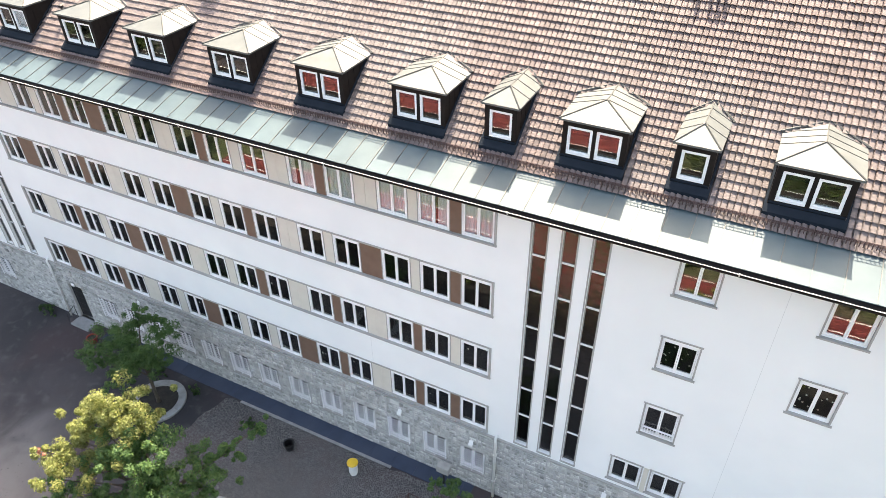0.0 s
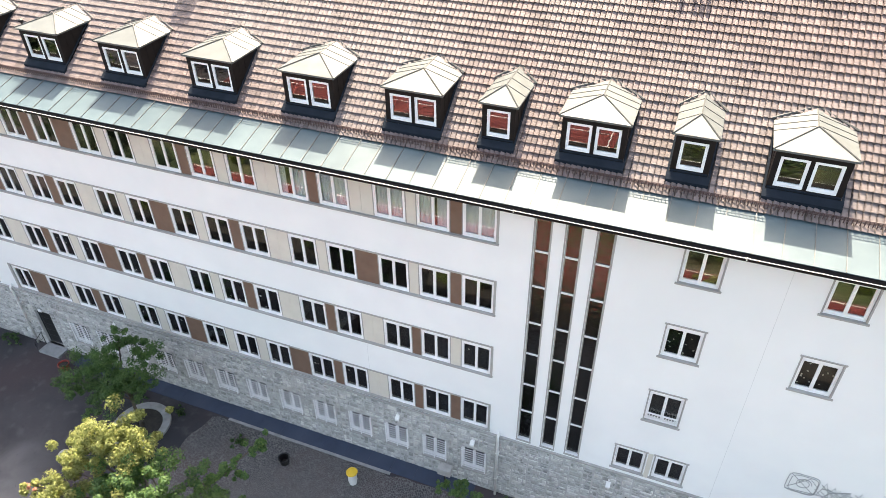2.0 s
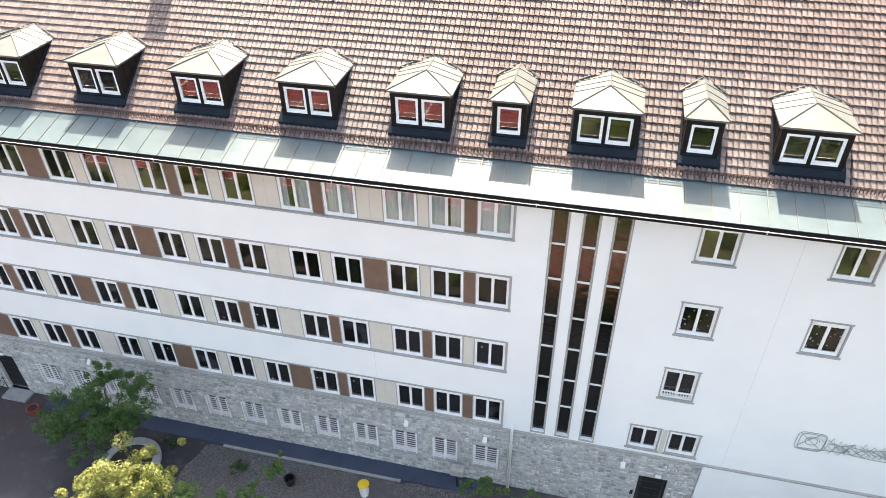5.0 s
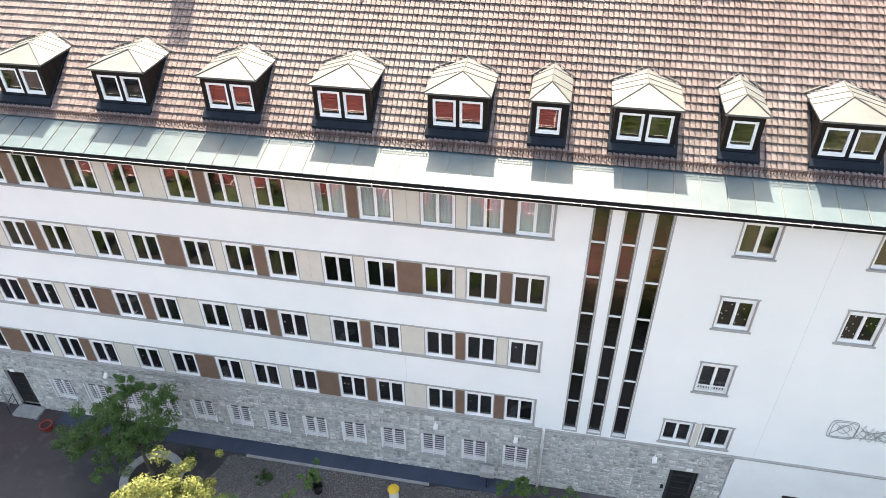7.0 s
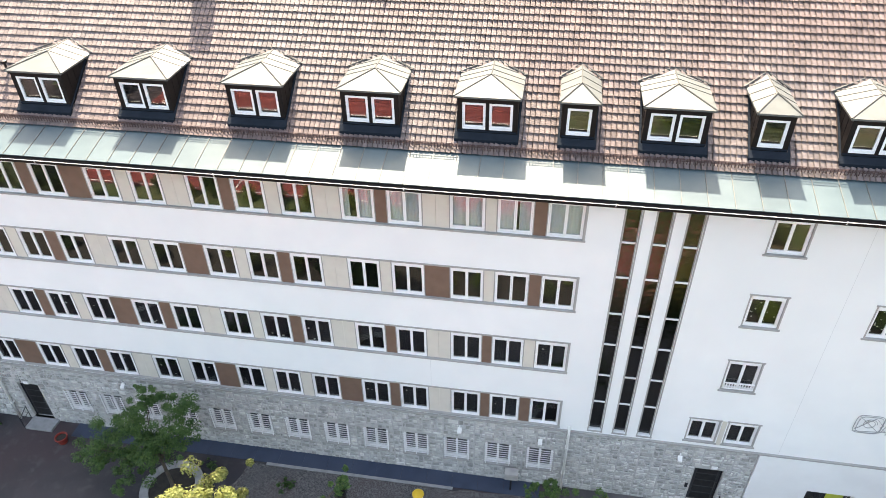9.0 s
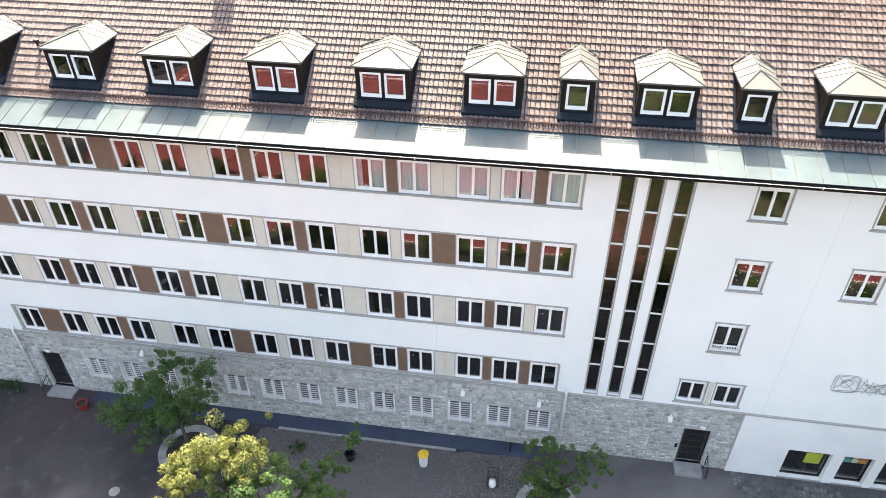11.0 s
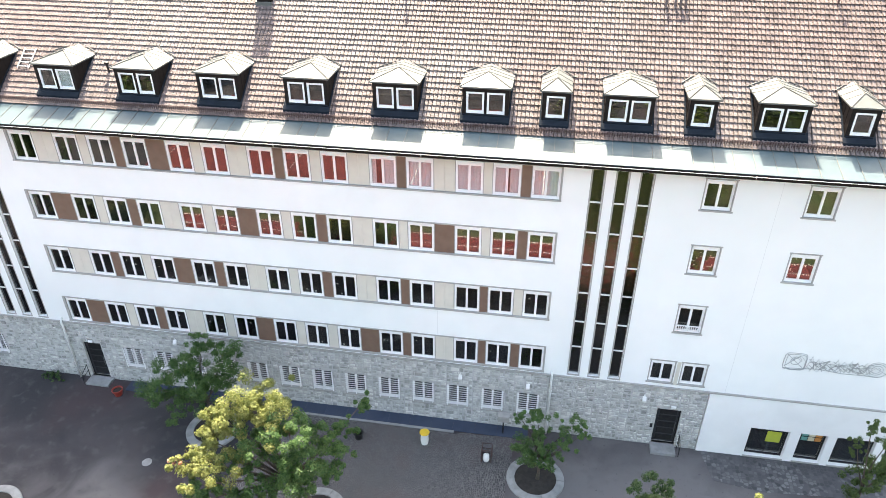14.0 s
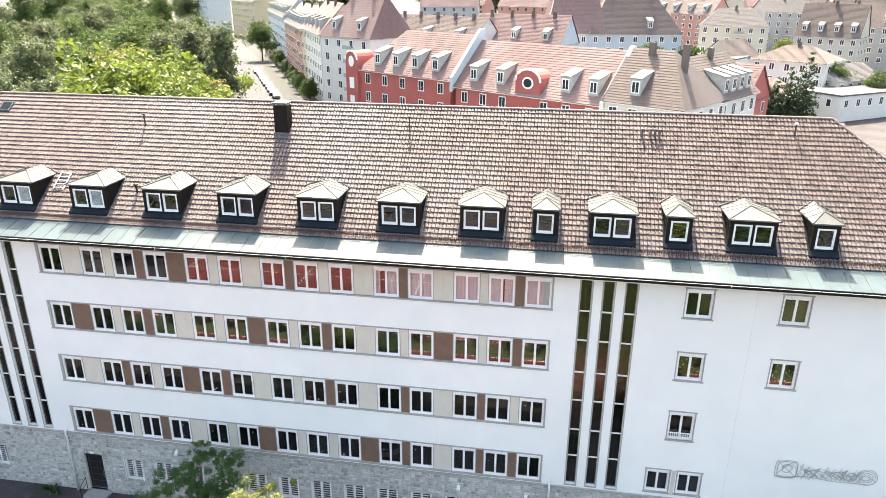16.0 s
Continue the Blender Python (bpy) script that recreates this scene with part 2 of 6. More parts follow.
DOOR_DARK = material("dark_door_leaf", (0.03, 0.032, 0.036), (0.022, 0.024, 0.027), 3, 0.4)
CONCRETE = material("light_concrete", (0.27, 0.275, 0.275), (0.20, 0.205, 0.205), 3, 0.9, bump=0.3, bscale=30)
SOIL = material("dark_soil", (0.035, 0.03, 0.026), (0.02, 0.018, 0.016), 5, 1.0, bump=0.9, bscale=14)
BLUE_STRIP = material("slate_blue_ground", (0.030, 0.045, 0.080), (0.021, 0.032, 0.060), 2, 0.65, c3=(0.042, 0.057, 0.092), big=0.5)
ASPHALT = yard_material("mottled_asphalt")
SETTS = cobble_material("stone_setts", (0.026, 0.025, 0.029), (0.062, 0.060, 0.064), (0.125, 0.125, 0.122), 11.0, (0.056, 0.040, 0.041), (-14.8, 13.8, 0))

DARK_SETTS = cobble_material("dark_cobbles", (0.035, 0.037, 0.042), (0.16, 0.16, 0.165), (0.07, 0.07, 0.075), 5.0, (0.05, 0.05, 0.055))
BARK = material("bark", (0.10, 0.08, 0.06), (0.06, 0.05, 0.04), 8, 0.9, bump=0.6, bscale=25)
GOLD_LEAF = leaf_material("golden_sunlit_leaf", (0.120, 0.150, 0.030), (0.285, 0.295, 0.095))
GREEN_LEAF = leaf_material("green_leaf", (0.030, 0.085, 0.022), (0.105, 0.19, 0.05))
DARK_LEAF = leaf_material("deep_green_leaf", (0.025, 0.065, 0.02), (0.07, 0.125, 0.035))
PINK_LEAF = leaf_material("pink_leaf", (0.45, 0.18, 0.12), (0.6, 0.3, 0.2))
PARK_LEAF = leaf_material("park_leaf", (0.032, 0.068, 0.014), (0.105, 0.155, 0.040))
LIME_LEAF = leaf_material("bright_park_leaf", (0.068, 0.108, 0.013), (0.165, 0.210, 0.042))
OCHRE_LEAF = leaf_material("ochre_park_leaf", (0.120, 0.120, 0.030), (0.270, 0.240, 0.085))
DEEP_LEAF = leaf_material("deep_park_leaf", (0.018, 0.042, 0.014), (0.060, 0.100, 0.032))
GREY_LEAF = leaf_material("grey_green_leaf", (0.052, 0.078, 0.034), (0.150, 0.180, 0.090))
CONIFER = leaf_material("conifer_needles", (0.015, 0.04, 0.015), (0.05, 0.08, 0.035))
COURT = material("red_sports_court", (0.170, 0.031, 0.027), (0.145, 0.025, 0.024), 1.5, 0.9)
WHITE_LINE = material("white_line", (0.7, 0.7, 0.7), (0.62, 0.62, 0.62), 3, 0.8)
LAWN = material("lawn", (0.045, 0.07, 0.022), (0.07, 0.08, 0.03), 0.6, 1.0, c3=(0.08, 0.065, 0.04), big=0.2)
YELLOW = material("yellow_plastic", (0.65, 0.42, 0.03), (0.55, 0.36, 0.03), 3, 0.5)
RED_POT = material("red_plastic", (0.26, 0.035, 0.025), (0.2, 0.03, 0.02), 3, 0.5)

# ---- building tools ----


class Geo:
    """Collects faces for one mesh."""

    def __init__(self):
        self.v, self.f = [], []

    def add(self, verts, faces):
        k = len(self.v)
        self.v += [tuple(p) for p in verts]
        self.f += [tuple(i + k for i in q) for q in faces]
        return self

    def box(self, x0, x1, y0, y1, z0, z1):
        p = [(x, y, z) for x in (x0, x1) for y in (y0, y1) for z in (z0, z1)]
        return self.add(p, [(0, 1, 3, 2), (4, 6, 7, 5), (0, 4, 5, 1), (2, 3, 7, 6), (0, 2, 6, 4), (1, 5, 7, 3)])

    def chamfer(self, x0, x1, y0, y1, z0, z1, c):
        """A block whose front (low y) face is drawn in by c."""
        a = [(x0, y1, z0), (x1, y1, z0), (x1, y1, z1), (x0, y1, z1)]
        m = [(x0, y0 + c, z0), (x1, y0 + c, z0), (x1, y0 + c, z1), (x0, y0 + c, z1)]
        b = [(x0 + c, y0, z0 + c), (x1 - c, y0, z0 + c), (x1 - c, y0, z1 - c), (x0 + c, y0, z1 - c)]
        f = [(3, 2, 1, 0), (8, 9, 10, 11)]
        for i in range(4):
            j = (i + 1) % 4
            f += [(i, j, 4 + j, 4 + i), (4 + i, 4 + j, 8 + j, 8 + i)]
        return self.add(a + m + b, f)

    def stone(self, x0, x1, y0, y1, z0, z1, c, jit):
        """A hewn block with corners out of true; jit holds eight small shifts."""
        q = [(x0 + jit[0], z0 + jit[1]), (x1 - jit[2], z0 + jit[3]), (x1 - jit[4], z1 - jit[5]), (x0 + jit[6], z1 - jit[7])]
        mx, mz = (x0 + x1) / 2, (z0 + z1) / 2
        k = 1 - 2 * c / min(x1 - x0, z1 - z0)
        vs = [(a, y1, b) for a, b in q] + [(mx + (a - mx) * k, y0, mz + (b - mz) * k) for a, b in q]
        return self.add(vs, [(4, 5, 6, 7)] + [(i, (i + 1) % 4, 4 + (i + 1) % 4, 4 + i) for i in range(4)])

    def prism(self, poly, axis, a, b):
        """Extrudes a polygon of pairs along an axis from a to b."""
        def place(p, w):
            return {"x": (w, p[0], p[1]), "y": (p[0], w, p[1]), "z": (p[0], p[1], w)}[axis]
        n = len(poly)
        return self.add([place(p, a) for p in poly] + [place(p, b) for p in poly],
                        [tuple(range(n))[::-1], tuple(range(n, 2 * n))] + [(i, (i + 1) % n, n + (i + 1) % n, n + i) for i in range(n)])

    def tube(self, pts, radii, n=8, caps=True):
        pts = [Vector(p) for p in pts]
        rings = []
        for i, p in enumerate(pts):
            d = (pts[min(i + 1, len(pts) - 1)] - pts[max(i - 1, 0)]).normalized()
            s = d.cross(Vector((0.3, 0.2, 0.93)) if abs(d.z) < 0.9 else Vector((1, 0, 0))).normalized()
            u = s.cross(d)
            r = radii[i] if isinstance(radii, (list, tuple)) else radii
            rings += [p + r * (math.cos(2 * math.pi * k / n) * s + math.sin(2 * math.pi * k / n) * u) for k in range(n)]
        f = [(i * n + k, i * n + (k + 1) % n, (i + 1) * n + (k + 1) % n, (i + 1) * n + k) for i in range(len(pts) - 1) for k in range(n)]
        if caps:
            f += [tuple(range(n))[::-1], tuple(range((len(pts) - 1) * n, len(pts) * n))]
        return self.add(rings, f)

    def lathe(self, cx, cy, profile, n=24):
        """Turns (radius, z) pairs round an upright axis."""
        vs = [(cx + r * math.cos(2 * math.pi * k / n), cy + r * math.sin(2 * math.pi * k / n), z) for r, z in profile for k in range(n)]
        f = [(i * n + k, i * n + (k + 1) % n, (i + 1) * n + (k + 1) % n, (i + 1) * n + k) for i in range(len(profile) - 1) for k in range(n)]
        return self.add(vs, f)

    def mesh(self, name, mat, smooth=False):
        me = bpy.data.meshes.new(name)
        me.from_pydata(self.v, [], self.f)
        me.materials.append(mat)
        if smooth:
            me.polygons.foreach_set("use_smooth", [True] * len(me.polygons))
        me.update()
        return me


def part(name, g, mat, parent=None, label="", smooth=False):
    ob = new(name, g.mesh(name, mat, smooth))
    ob.parent = parent
    if label:
        ob["label"] = label
    return ob


def thing(name, label, category, group="", kind="", at=None):
    ob = new(name)
    ob.empty_display_size = 0.2
    if at:
        ob.location = at
    return tagged(ob, label, category, group, kind)


def single(name, g, mat, label, category, group="", kind="", smooth=False):
    return tagged(part(name, g, mat, None, "", smooth), label, category, group, kind)


rnd = random.Random(7)

# ---- measures of the house ----
WALL_Y = 18.40
ROWS_Z = [(4.18, 5.87), (7.49, 9.18), (10.75, 12.42), (13.98, 15.68)]
WIN_X = [-33.46, -31.11, -29.37, -27.60, -25.38, -23.62, -21.40, -19.67, -17.91, -15.67, -13.98, -11.77, -10.12, -8.42]
WIN_W = 1.21
RIB_X0, RIB_X1 = -33.56, -7.15
EAVE_Y, EAVE_Z, SLOPE = 19.15, 16.63, 0.755
RIDGE_Y = 26.2
RIDGE_Z = EAVE_Z + SLOPE * (RIDGE_Y - EAVE_Y)
X_LEFT, X_RIGHT = -66.0, 12.6
HIP_X = 6.15


def roof_z(y):
    return EAVE_Z + SLOPE * (y - EAVE_Y)


STRIPS = [(-5.91, -5.39), (-4.89, -4.39), (-3.89, -3.37), (-37.48, -36.98), (-36.48, -35.98), (-35.48, -34.98)]
SINGLES = [(a, b, c, d) for a, b in ((-1.30, -0.03), (2.79, 4.05)) for c, d in ((14.02, 15.59), (10.78, 12.37), (7.46, 9.17))][:5]
PAIR = [(-2.03, -0.81, 4.29, 5.77), (-0.53, 0.69, 4.29, 5.77)]
GROUND_WIN = [-8.37 - 1.873 * i for i in range(13)] + [-39.6, -41.7]
SHOPS = [(3.45, 5.34), (5.84, 7.13), (7.55, 9.38)]


def pierced_wall(g, x0, x1, z0, z1, y, depth, holes):
    """A wall of that depth behind y with openings that go through it."""
    xs = sorted({x0, x1, *[h[0] for h in holes], *[h[1] for h in holes]})
    zs = sorted({z0, z1, *[h[2] for h in holes], *[h[3] for h in holes]})
    xs = [x for x in xs if x0 <= x <= x1]
    zs = [z for z in zs if z0 <= z <= z1]

    def solid(i, j):
        if i < 0 or j < 0 or i >= len(xs) - 1 or j >= len(zs) - 1:
            return False
        cx, cz = (xs[i] + xs[i + 1]) / 2, (zs[j] + zs[j + 1]) / 2
        return not any(h[0] < cx < h[1] and h[2] < cz < h[3] for h in holes)
    yb = y + depth
    for i in range(len(xs) - 1):
        for j in range(len(zs) - 1):
            if not solid(i, j):
                continue
            a, b, c, d = xs[i], xs[i + 1], zs[j], zs[j + 1]
            g.add([(a, y, c), (b, y, c), (b, y, d), (a, y, d)], [(0, 1, 2, 3)])
            g.add([(a, yb, c), (b, yb, c), (b, yb, d), (a, yb, d)], [(3, 2, 1, 0)])
            if not solid(i - 1, j):
                g.add([(a, y, c), (a, yb, c), (a, yb, d), (a, y, d)], [(3, 2, 1, 0)])
            if not solid(i + 1, j):
                g.add([(b, y, c), (b, yb, c), (b, yb, d), (b, y, d)], [(0, 1, 2, 3)])
            if not solid(i, j - 1):
                g.add([(a, y, c), (b, y, c), (b, yb, c), (a, yb, c)], [(3, 2, 1, 0)])
            if not solid(i, j + 1):
                g.add([(a, y, d), (b, y, d), (b, yb, d), (a, yb, d)], [(0, 1, 2, 3)])
    return g


# ---- ground ----
edge = random.Random(77)


def worn_outline(poly, step=0.7, amp=0.16):
    """The outline with an uneven, crumbled edge."""
    out = []
    for i, (x, y) in enumerate(poly):
        x2, y2 = poly[(i + 1) % len(poly)]
        n = max(1, int(math.hypot(x2 - x, y2 - y) / step))
        for k in range(n):
            out.append((x + (x2 - x) * k / n + edge.gauss(0, amp), y + (y2 - y) * k / n + edge.gauss(0, amp)))
    return out


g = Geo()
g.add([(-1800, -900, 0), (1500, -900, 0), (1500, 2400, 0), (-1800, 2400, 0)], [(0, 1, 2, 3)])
single("ground", g, ASPHALT, "mottled grey asphalt ground of the yard and streets", "ground", kind="structure")
g = Geo()
fan = [(-21.5, 17.42), (-8.3, 17.6), (-8.6, 13.0), (-9.6, 10.5), (-14.2, 7.0), (-20.5, 8.5), (-22.4, 12.5)]
g.prism(worn_outline(fan, 0.4, 0.06), "z", 0.002, 0.012)
single("pavement", g, SETTS, "dark stone setts laid in the yard", "paving", kind="structure")
g = Geo()
g.prism([(1.3, 18.34), (13.5, 18.34), (13.5, 15.6), (7.3, 16.35), (4.0, 16.1), (1.7, 16.45)], "z", 0.002, 0.014)
single("pavement", g, DARK_SETTS, "dark speckled cobbles beside the white wall", "paving", kind="structure")
# dark blue strip between the wall foot and the edging
g = Geo()
x = -30.9
while x < -7.7:
    x2 = min(x + 1.2, -7.65)
    g.box(x + 0.006, x2 - 0.006, 17.62, 18.42, 0, 0.03)
    x = x2
single("pavement", g, BLUE_STRIP, "slate-blue strip of ground along the stone wall", "paving", kind="structure")
g = Geo()
x = -20.6
while x < -12.4:
    g.box(x, x + 0.99, 17.47, 17.61, 0, 0.05)
    x += 1.0
single("kerb", g, CONCRETE, "low pale concrete edging beside the slate-blue strip", "kerb", kind="structure")
g = Geo().box(-46, -7.5, -27, -3.4, 0.002, 0.02)
single("sports_court", g, COURT, "red rubber sports court with white lines", "court", kind="structure")
g = Geo()
for yy in (-3.7, -9, -15, -21, -26.5):
    g.box(-45, -8, yy, yy + 0.1, 0.02, 0.026)
for xx in (-45, -32, -20, -8.1):
    g.box(xx, xx + 0.1, -26.4, -3.6, 0.02, 0.0265)
single("court_marking", g, WHITE_LINE, "white painted lines on the red court", "marking", kind="structure")
single("running_track", Geo().box(-38.5, 14, -1.2, 3.1, 0.017, 0.03), COURT, "straight red rubber running track with white lane lines", "track", kind="structure")
g = Geo()
for yy in (-1.1, 0.25, 1.6, 2.95):
    g.box(-38.4, 13.9, yy, yy + 0.09, 0.03, 0.035)
single("track_marking", g, WHITE_LINE, "white lane lines on the red track", "marking", kind="structure")
g = Geo().prism([(-46, 4.2), (-46, -3.3), (-7.4, -3.3), (-7.4, -27), (30, -27), (30, 3.3), (-46, 3.3)], "z", 0.001, 0.016)
single("lawn", g, LAWN, "dry grass and planting round the court", "lawn", kind="structure")

# unseen dark sheet under the shrubs, added so the panes reflect less light
single("flower_bed", Geo().box(-46, 30, 3.3, 7.4, 0.001, 0.02), SOIL, "unseen dark bed under the shrubs, added to darken pane reflections", "bed", kind="structure")

# ---- outer walls ----
holes = [(RIB_X0, RIB_X1, a, b) for a, b in ROWS_Z]
holes += [(a, b, 4.27, 15.62) for a, b in STRIPS]
holes += SINGLES + PAIR
g = pierced_wall(Geo(), X_LEFT, X_RIGHT, 4.07, 16.06, WALL_Y, 0.36, holes)
wall_south = single("wall_south", g, PLASTER, "white rendered front wall with rows of windows", "wall", kind="structure")
g = Geo()
g.box(X_LEFT, X_RIGHT, 33.6, 34.0, 0, 16.0)
single("wall_north", g, PLASTER, "white rendered rear wall", "wall", kind="structure")
g = Geo().box(X_RIGHT - 0.36, X_RIGHT, WALL_Y + 0.362, 33.598, 4.07, 16.06)
g.box(X_RIGHT - 0.36, X_RIGHT, WALL_Y + 0.362, 33.598, 0, 4.066)
single("wall_east", g, PLASTER, "white rendered end wall", "wall", kind="structure")
g = Geo().box(X_LEFT, X_LEFT + 0.36, WALL_Y + 0.362, 33.598, 0, 16.06)
single("wall_west", g, PLASTER, "white rendered end wall", "wall", kind="structure")
g = pierced_wall(Geo(), 1.09, X_RIGHT, 0, 4.06, WALL_Y - 0.06, 0.42, [(a, b, 0.12, 2.05) for a, b in SHOPS] + [(9.9, 11.7, 0.12, 2.05)])
single("wall_base", g, PLASTER_LOW, "white rendered ground-floor wall with dark glazed bays", "wall", kind="structure")
DOORS = [(-1.21, -0.01, 0.18, 2.57), (-33.36, -32.23, 0.14, 2.66)]
gw_holes = [(x, x + 1.14, 1.16, 2.56) for x in GROUND_WIN]
g = pierced_wall(Geo(), X_LEFT, 1.07, 0, 4.06, WALL_Y + 0.02, 0.34, gw_holes + DOORS)
stone_wall = single("wall_stone", g, MORTAR, "grey rubble-stone ground-floor wall with pale joints", "wall", kind="structure")
g = Geo().box(X_LEFT, X_RIGHT, WALL_Y - 0.10, WALL_Y - 0.002, 4.03, 4.10)
single("trim", g, GREY_TRIM, "thin grey ledge above the ground floor", "trim", kind="structure")

for x in (-12.62, 1.75):
    single("trim", Geo().box(x, x + 0.012, WALL_Y - 0.004, WALL_Y - 0.001, 5.95 if x < 0 else 4.11, 7.4 if x < 0 else 16.0), material("joint_grey", (0.6, 0.6, 0.6), (0.56, 0.56, 0.56), 3, 0.9), "hairline joint in the white render", "trim", kind="structure")

# rooms behind the windows, their gloom painted in as near-black
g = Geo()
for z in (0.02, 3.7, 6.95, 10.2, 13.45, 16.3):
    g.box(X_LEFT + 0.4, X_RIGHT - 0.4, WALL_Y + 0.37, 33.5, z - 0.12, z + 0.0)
single("floor", g, DARK_ROOM, "floors inside the building, coloured near-black for indoor gloom", "floor", kind="structure")
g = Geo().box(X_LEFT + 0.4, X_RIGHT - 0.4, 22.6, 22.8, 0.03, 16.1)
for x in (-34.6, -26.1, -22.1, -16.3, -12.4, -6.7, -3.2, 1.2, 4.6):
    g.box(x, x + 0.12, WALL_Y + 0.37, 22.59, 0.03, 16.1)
single("wall_inner", g, DARK_ROOM, "inner walls of the rooms, coloured near-black for indoor gloom", "wall", kind="structure")

# ---- windows ----


def window(w, h, frame_mat=PVC, box=0.13, label="white two-sash window with dark glazing", sash=0.048, depth=0.08, glass=GLASS, panes=2):
    """A window whose lower left front corner is the origin."""
    t = thing("window", label, "window", kind="structure")
    g = Geo()
    o = 0.042
    g.box(0, o, 0, depth, 0, h).box(w - o, w, 0, depth, 0, h).box(o, w - o, 0, depth, 0, o + 0.04)
    g.box(o, w - o, 0, depth, h - o, h)
    part("window_frame", g, frame_mat, t)
    top = h - o
    if box:
        part("roller_box", Geo().chamfer(o, w - o, -0.025, 0.07, h - o - box, h - o - 0.002, 0.012), frame_mat, t)
        top -= box + 0.002
    cw = (w - 2 * o) / panes
    for i in range(panes):
        a, b = o + i * cw + 0.003, o + (i + 1) * cw - 0.003
        zb, zt = o + 0.043, top - 0.003
        s = Geo()
        s.box(a, a + sash, 0.012, 0.075, zb, zt).box(b - sash, b, 0.012, 0.075, zb, zt)
        s.box(a + sash, b - sash, 0.012, 0.075, zb, zb + sash).box(a + sash, b - sash, 0.012, 0.075, zt - sash, zt)
        so = part("sash", s, frame_mat, t)
        p = part("pane", Geo().box(a + sash, b - sash, 0.04, 0.048, zb + sash, zt - sash), glass, so, "dark reflecting pane")
        p.visible_shadow = False
    return t


def place(t, x, y, z):
    t.location = (x, y, z)
    return t


# what stands between neighbouring windows, row by row from the ground up: c cream, b brown
BETWEEN = ["bcbccbccbbcbb", "cbcbbccbcbcbc", "bcbccbcbccbcb", "ccbbccbccbccb"]
first = None
for r, (za, zb) in enumerate(ROWS_Z):
    h = zb - za - 0.138
    for i, x in enumerate(WIN_X):
        if first is None:
            first = place(window(WIN_W, h), x, WALL_Y + 0.05, za + 0.068)
            tagged(first, group="windows in the ribbon rows")
        else:
            copy_thing(first, Matrix.Translation((x, WALL_Y + 0.05, za + 0.068)))
        if i < 13:
            a, b = x + WIN_W + 0.036, WIN_X[i + 1] - 0.036
            brown = BETWEEN[r][i] == "b"
            g = Geo()
            cuts = [a, (a + b) / 2, b] if b - a > 0.8 and not brown else [a, b]
            for k in range(len(cuts) - 1):
                g.chamfer(cuts[k] + 0.002, cuts[k + 1] - 0.002, WALL_Y + 0.045, WALL_Y + 0.12, za + 0.068, zb - 0.07, 0.006)
            if brown:
                single("wall_panel", g, BROWN, "matt brown panel between two windows", "panel", "facade panels", "structure")
            else:
                single("wall_panel", g, CREAM, "cream panel between two windows", "panel", "facade panels", "structure")
    g = Geo()
    g.box(RIB_X0 - 0.05, RIB_X1 + 0.05, WALL_Y - 0.06, WALL_Y + 0.3, za + 0.006, za + 0.066)
    g.box(RIB_X0 - 0.03, RIB_X1 + 0.03, WALL_Y - 0.03, WALL_Y + 0.3, zb - 0.066, zb + 0.002)
    g.box(RIB_X0 - 0.03, WIN_X[0] - 0.003, WALL_Y - 0.03, WALL_Y + 0.3, za + 0.068, zb - 0.068)
    g.box(WIN_X[-1] + WIN_W + 0.003, RIB_X1 + 0.03, WALL_Y - 0.03, WALL_Y + 0.3, za + 0.068, zb - 0.068)
    for i, x in enumerate(WIN_X):
        if i:
            g.box(x - 0.033, x - 0.003, WALL_Y + 0.034, WALL_Y + 0.14, za + 0.068, zb - 0.068)
        if i < 13:
            g.box(x + WIN_W + 0.003, x + WIN_W + 0.033, WALL_Y + 0.034, WALL_Y + 0.14, za + 0.068, zb - 0.068)
    single("trim", g, GREY_TRIM, "grey metal surround with sill of a window row", "trim", kind="structure")

for k, (a, b, za, zb) in enumerate(SINGLES + PAIR):
    place(window(b - a - 0.1, zb - za - 0.14), a + 0.05, WALL_Y + 0.06, za + 0.09)
    g = Geo().box(a - 0.06, b + 0.06, WALL_Y - 0.05, WALL_Y + 0.3, za + 0.02, za + 0.085)
    g.box(a - 0.04, b + 0.04, WALL_Y - 0.03, WALL_Y + 0.3, zb - 0.045, zb + 0.01)
    g.box(a - 0.005, a + 0.046, WALL_Y - 0.015, WALL_Y + 0.3, za + 0.087, zb - 0.047)
    g.box(b - 0.046, b + 0.005, WALL_Y - 0.015, WALL_Y + 0.3, za + 0.087, zb - 0.047)
    single("trim", g, GREY_TRIM, "grey surround with sill of a single window", "trim", kind="structure")
single("wall_panel", Geo().box(-0.76, -0.58, WALL_Y - 0.02, WALL_Y + 0.1, 4.26, 5.74), CREAM, "narrow cream panel between a pair of windows", "panel", "facade panels", "structure")

# low railing in one window
t = thing("window_railing", "white low balustrade across one window", "railing")
part("rail", Geo().box(-1.23, -0.10, WALL_Y - 0.03, WALL_Y + 0.02, 7.93, 7.97), PVC, t)
part("rail", Geo().box(-1.23, -0.10, WALL_Y - 0.03, WALL_Y + 0.02, 7.66, 7.70), PVC, t)
for i in range(12):
    x = -1.21 + i * 0.098
    part("baluster", Geo().box(x, x + 0.035, WALL_Y - 0.02, WALL_Y + 0.01, 7.70, 7.93), PVC, t)

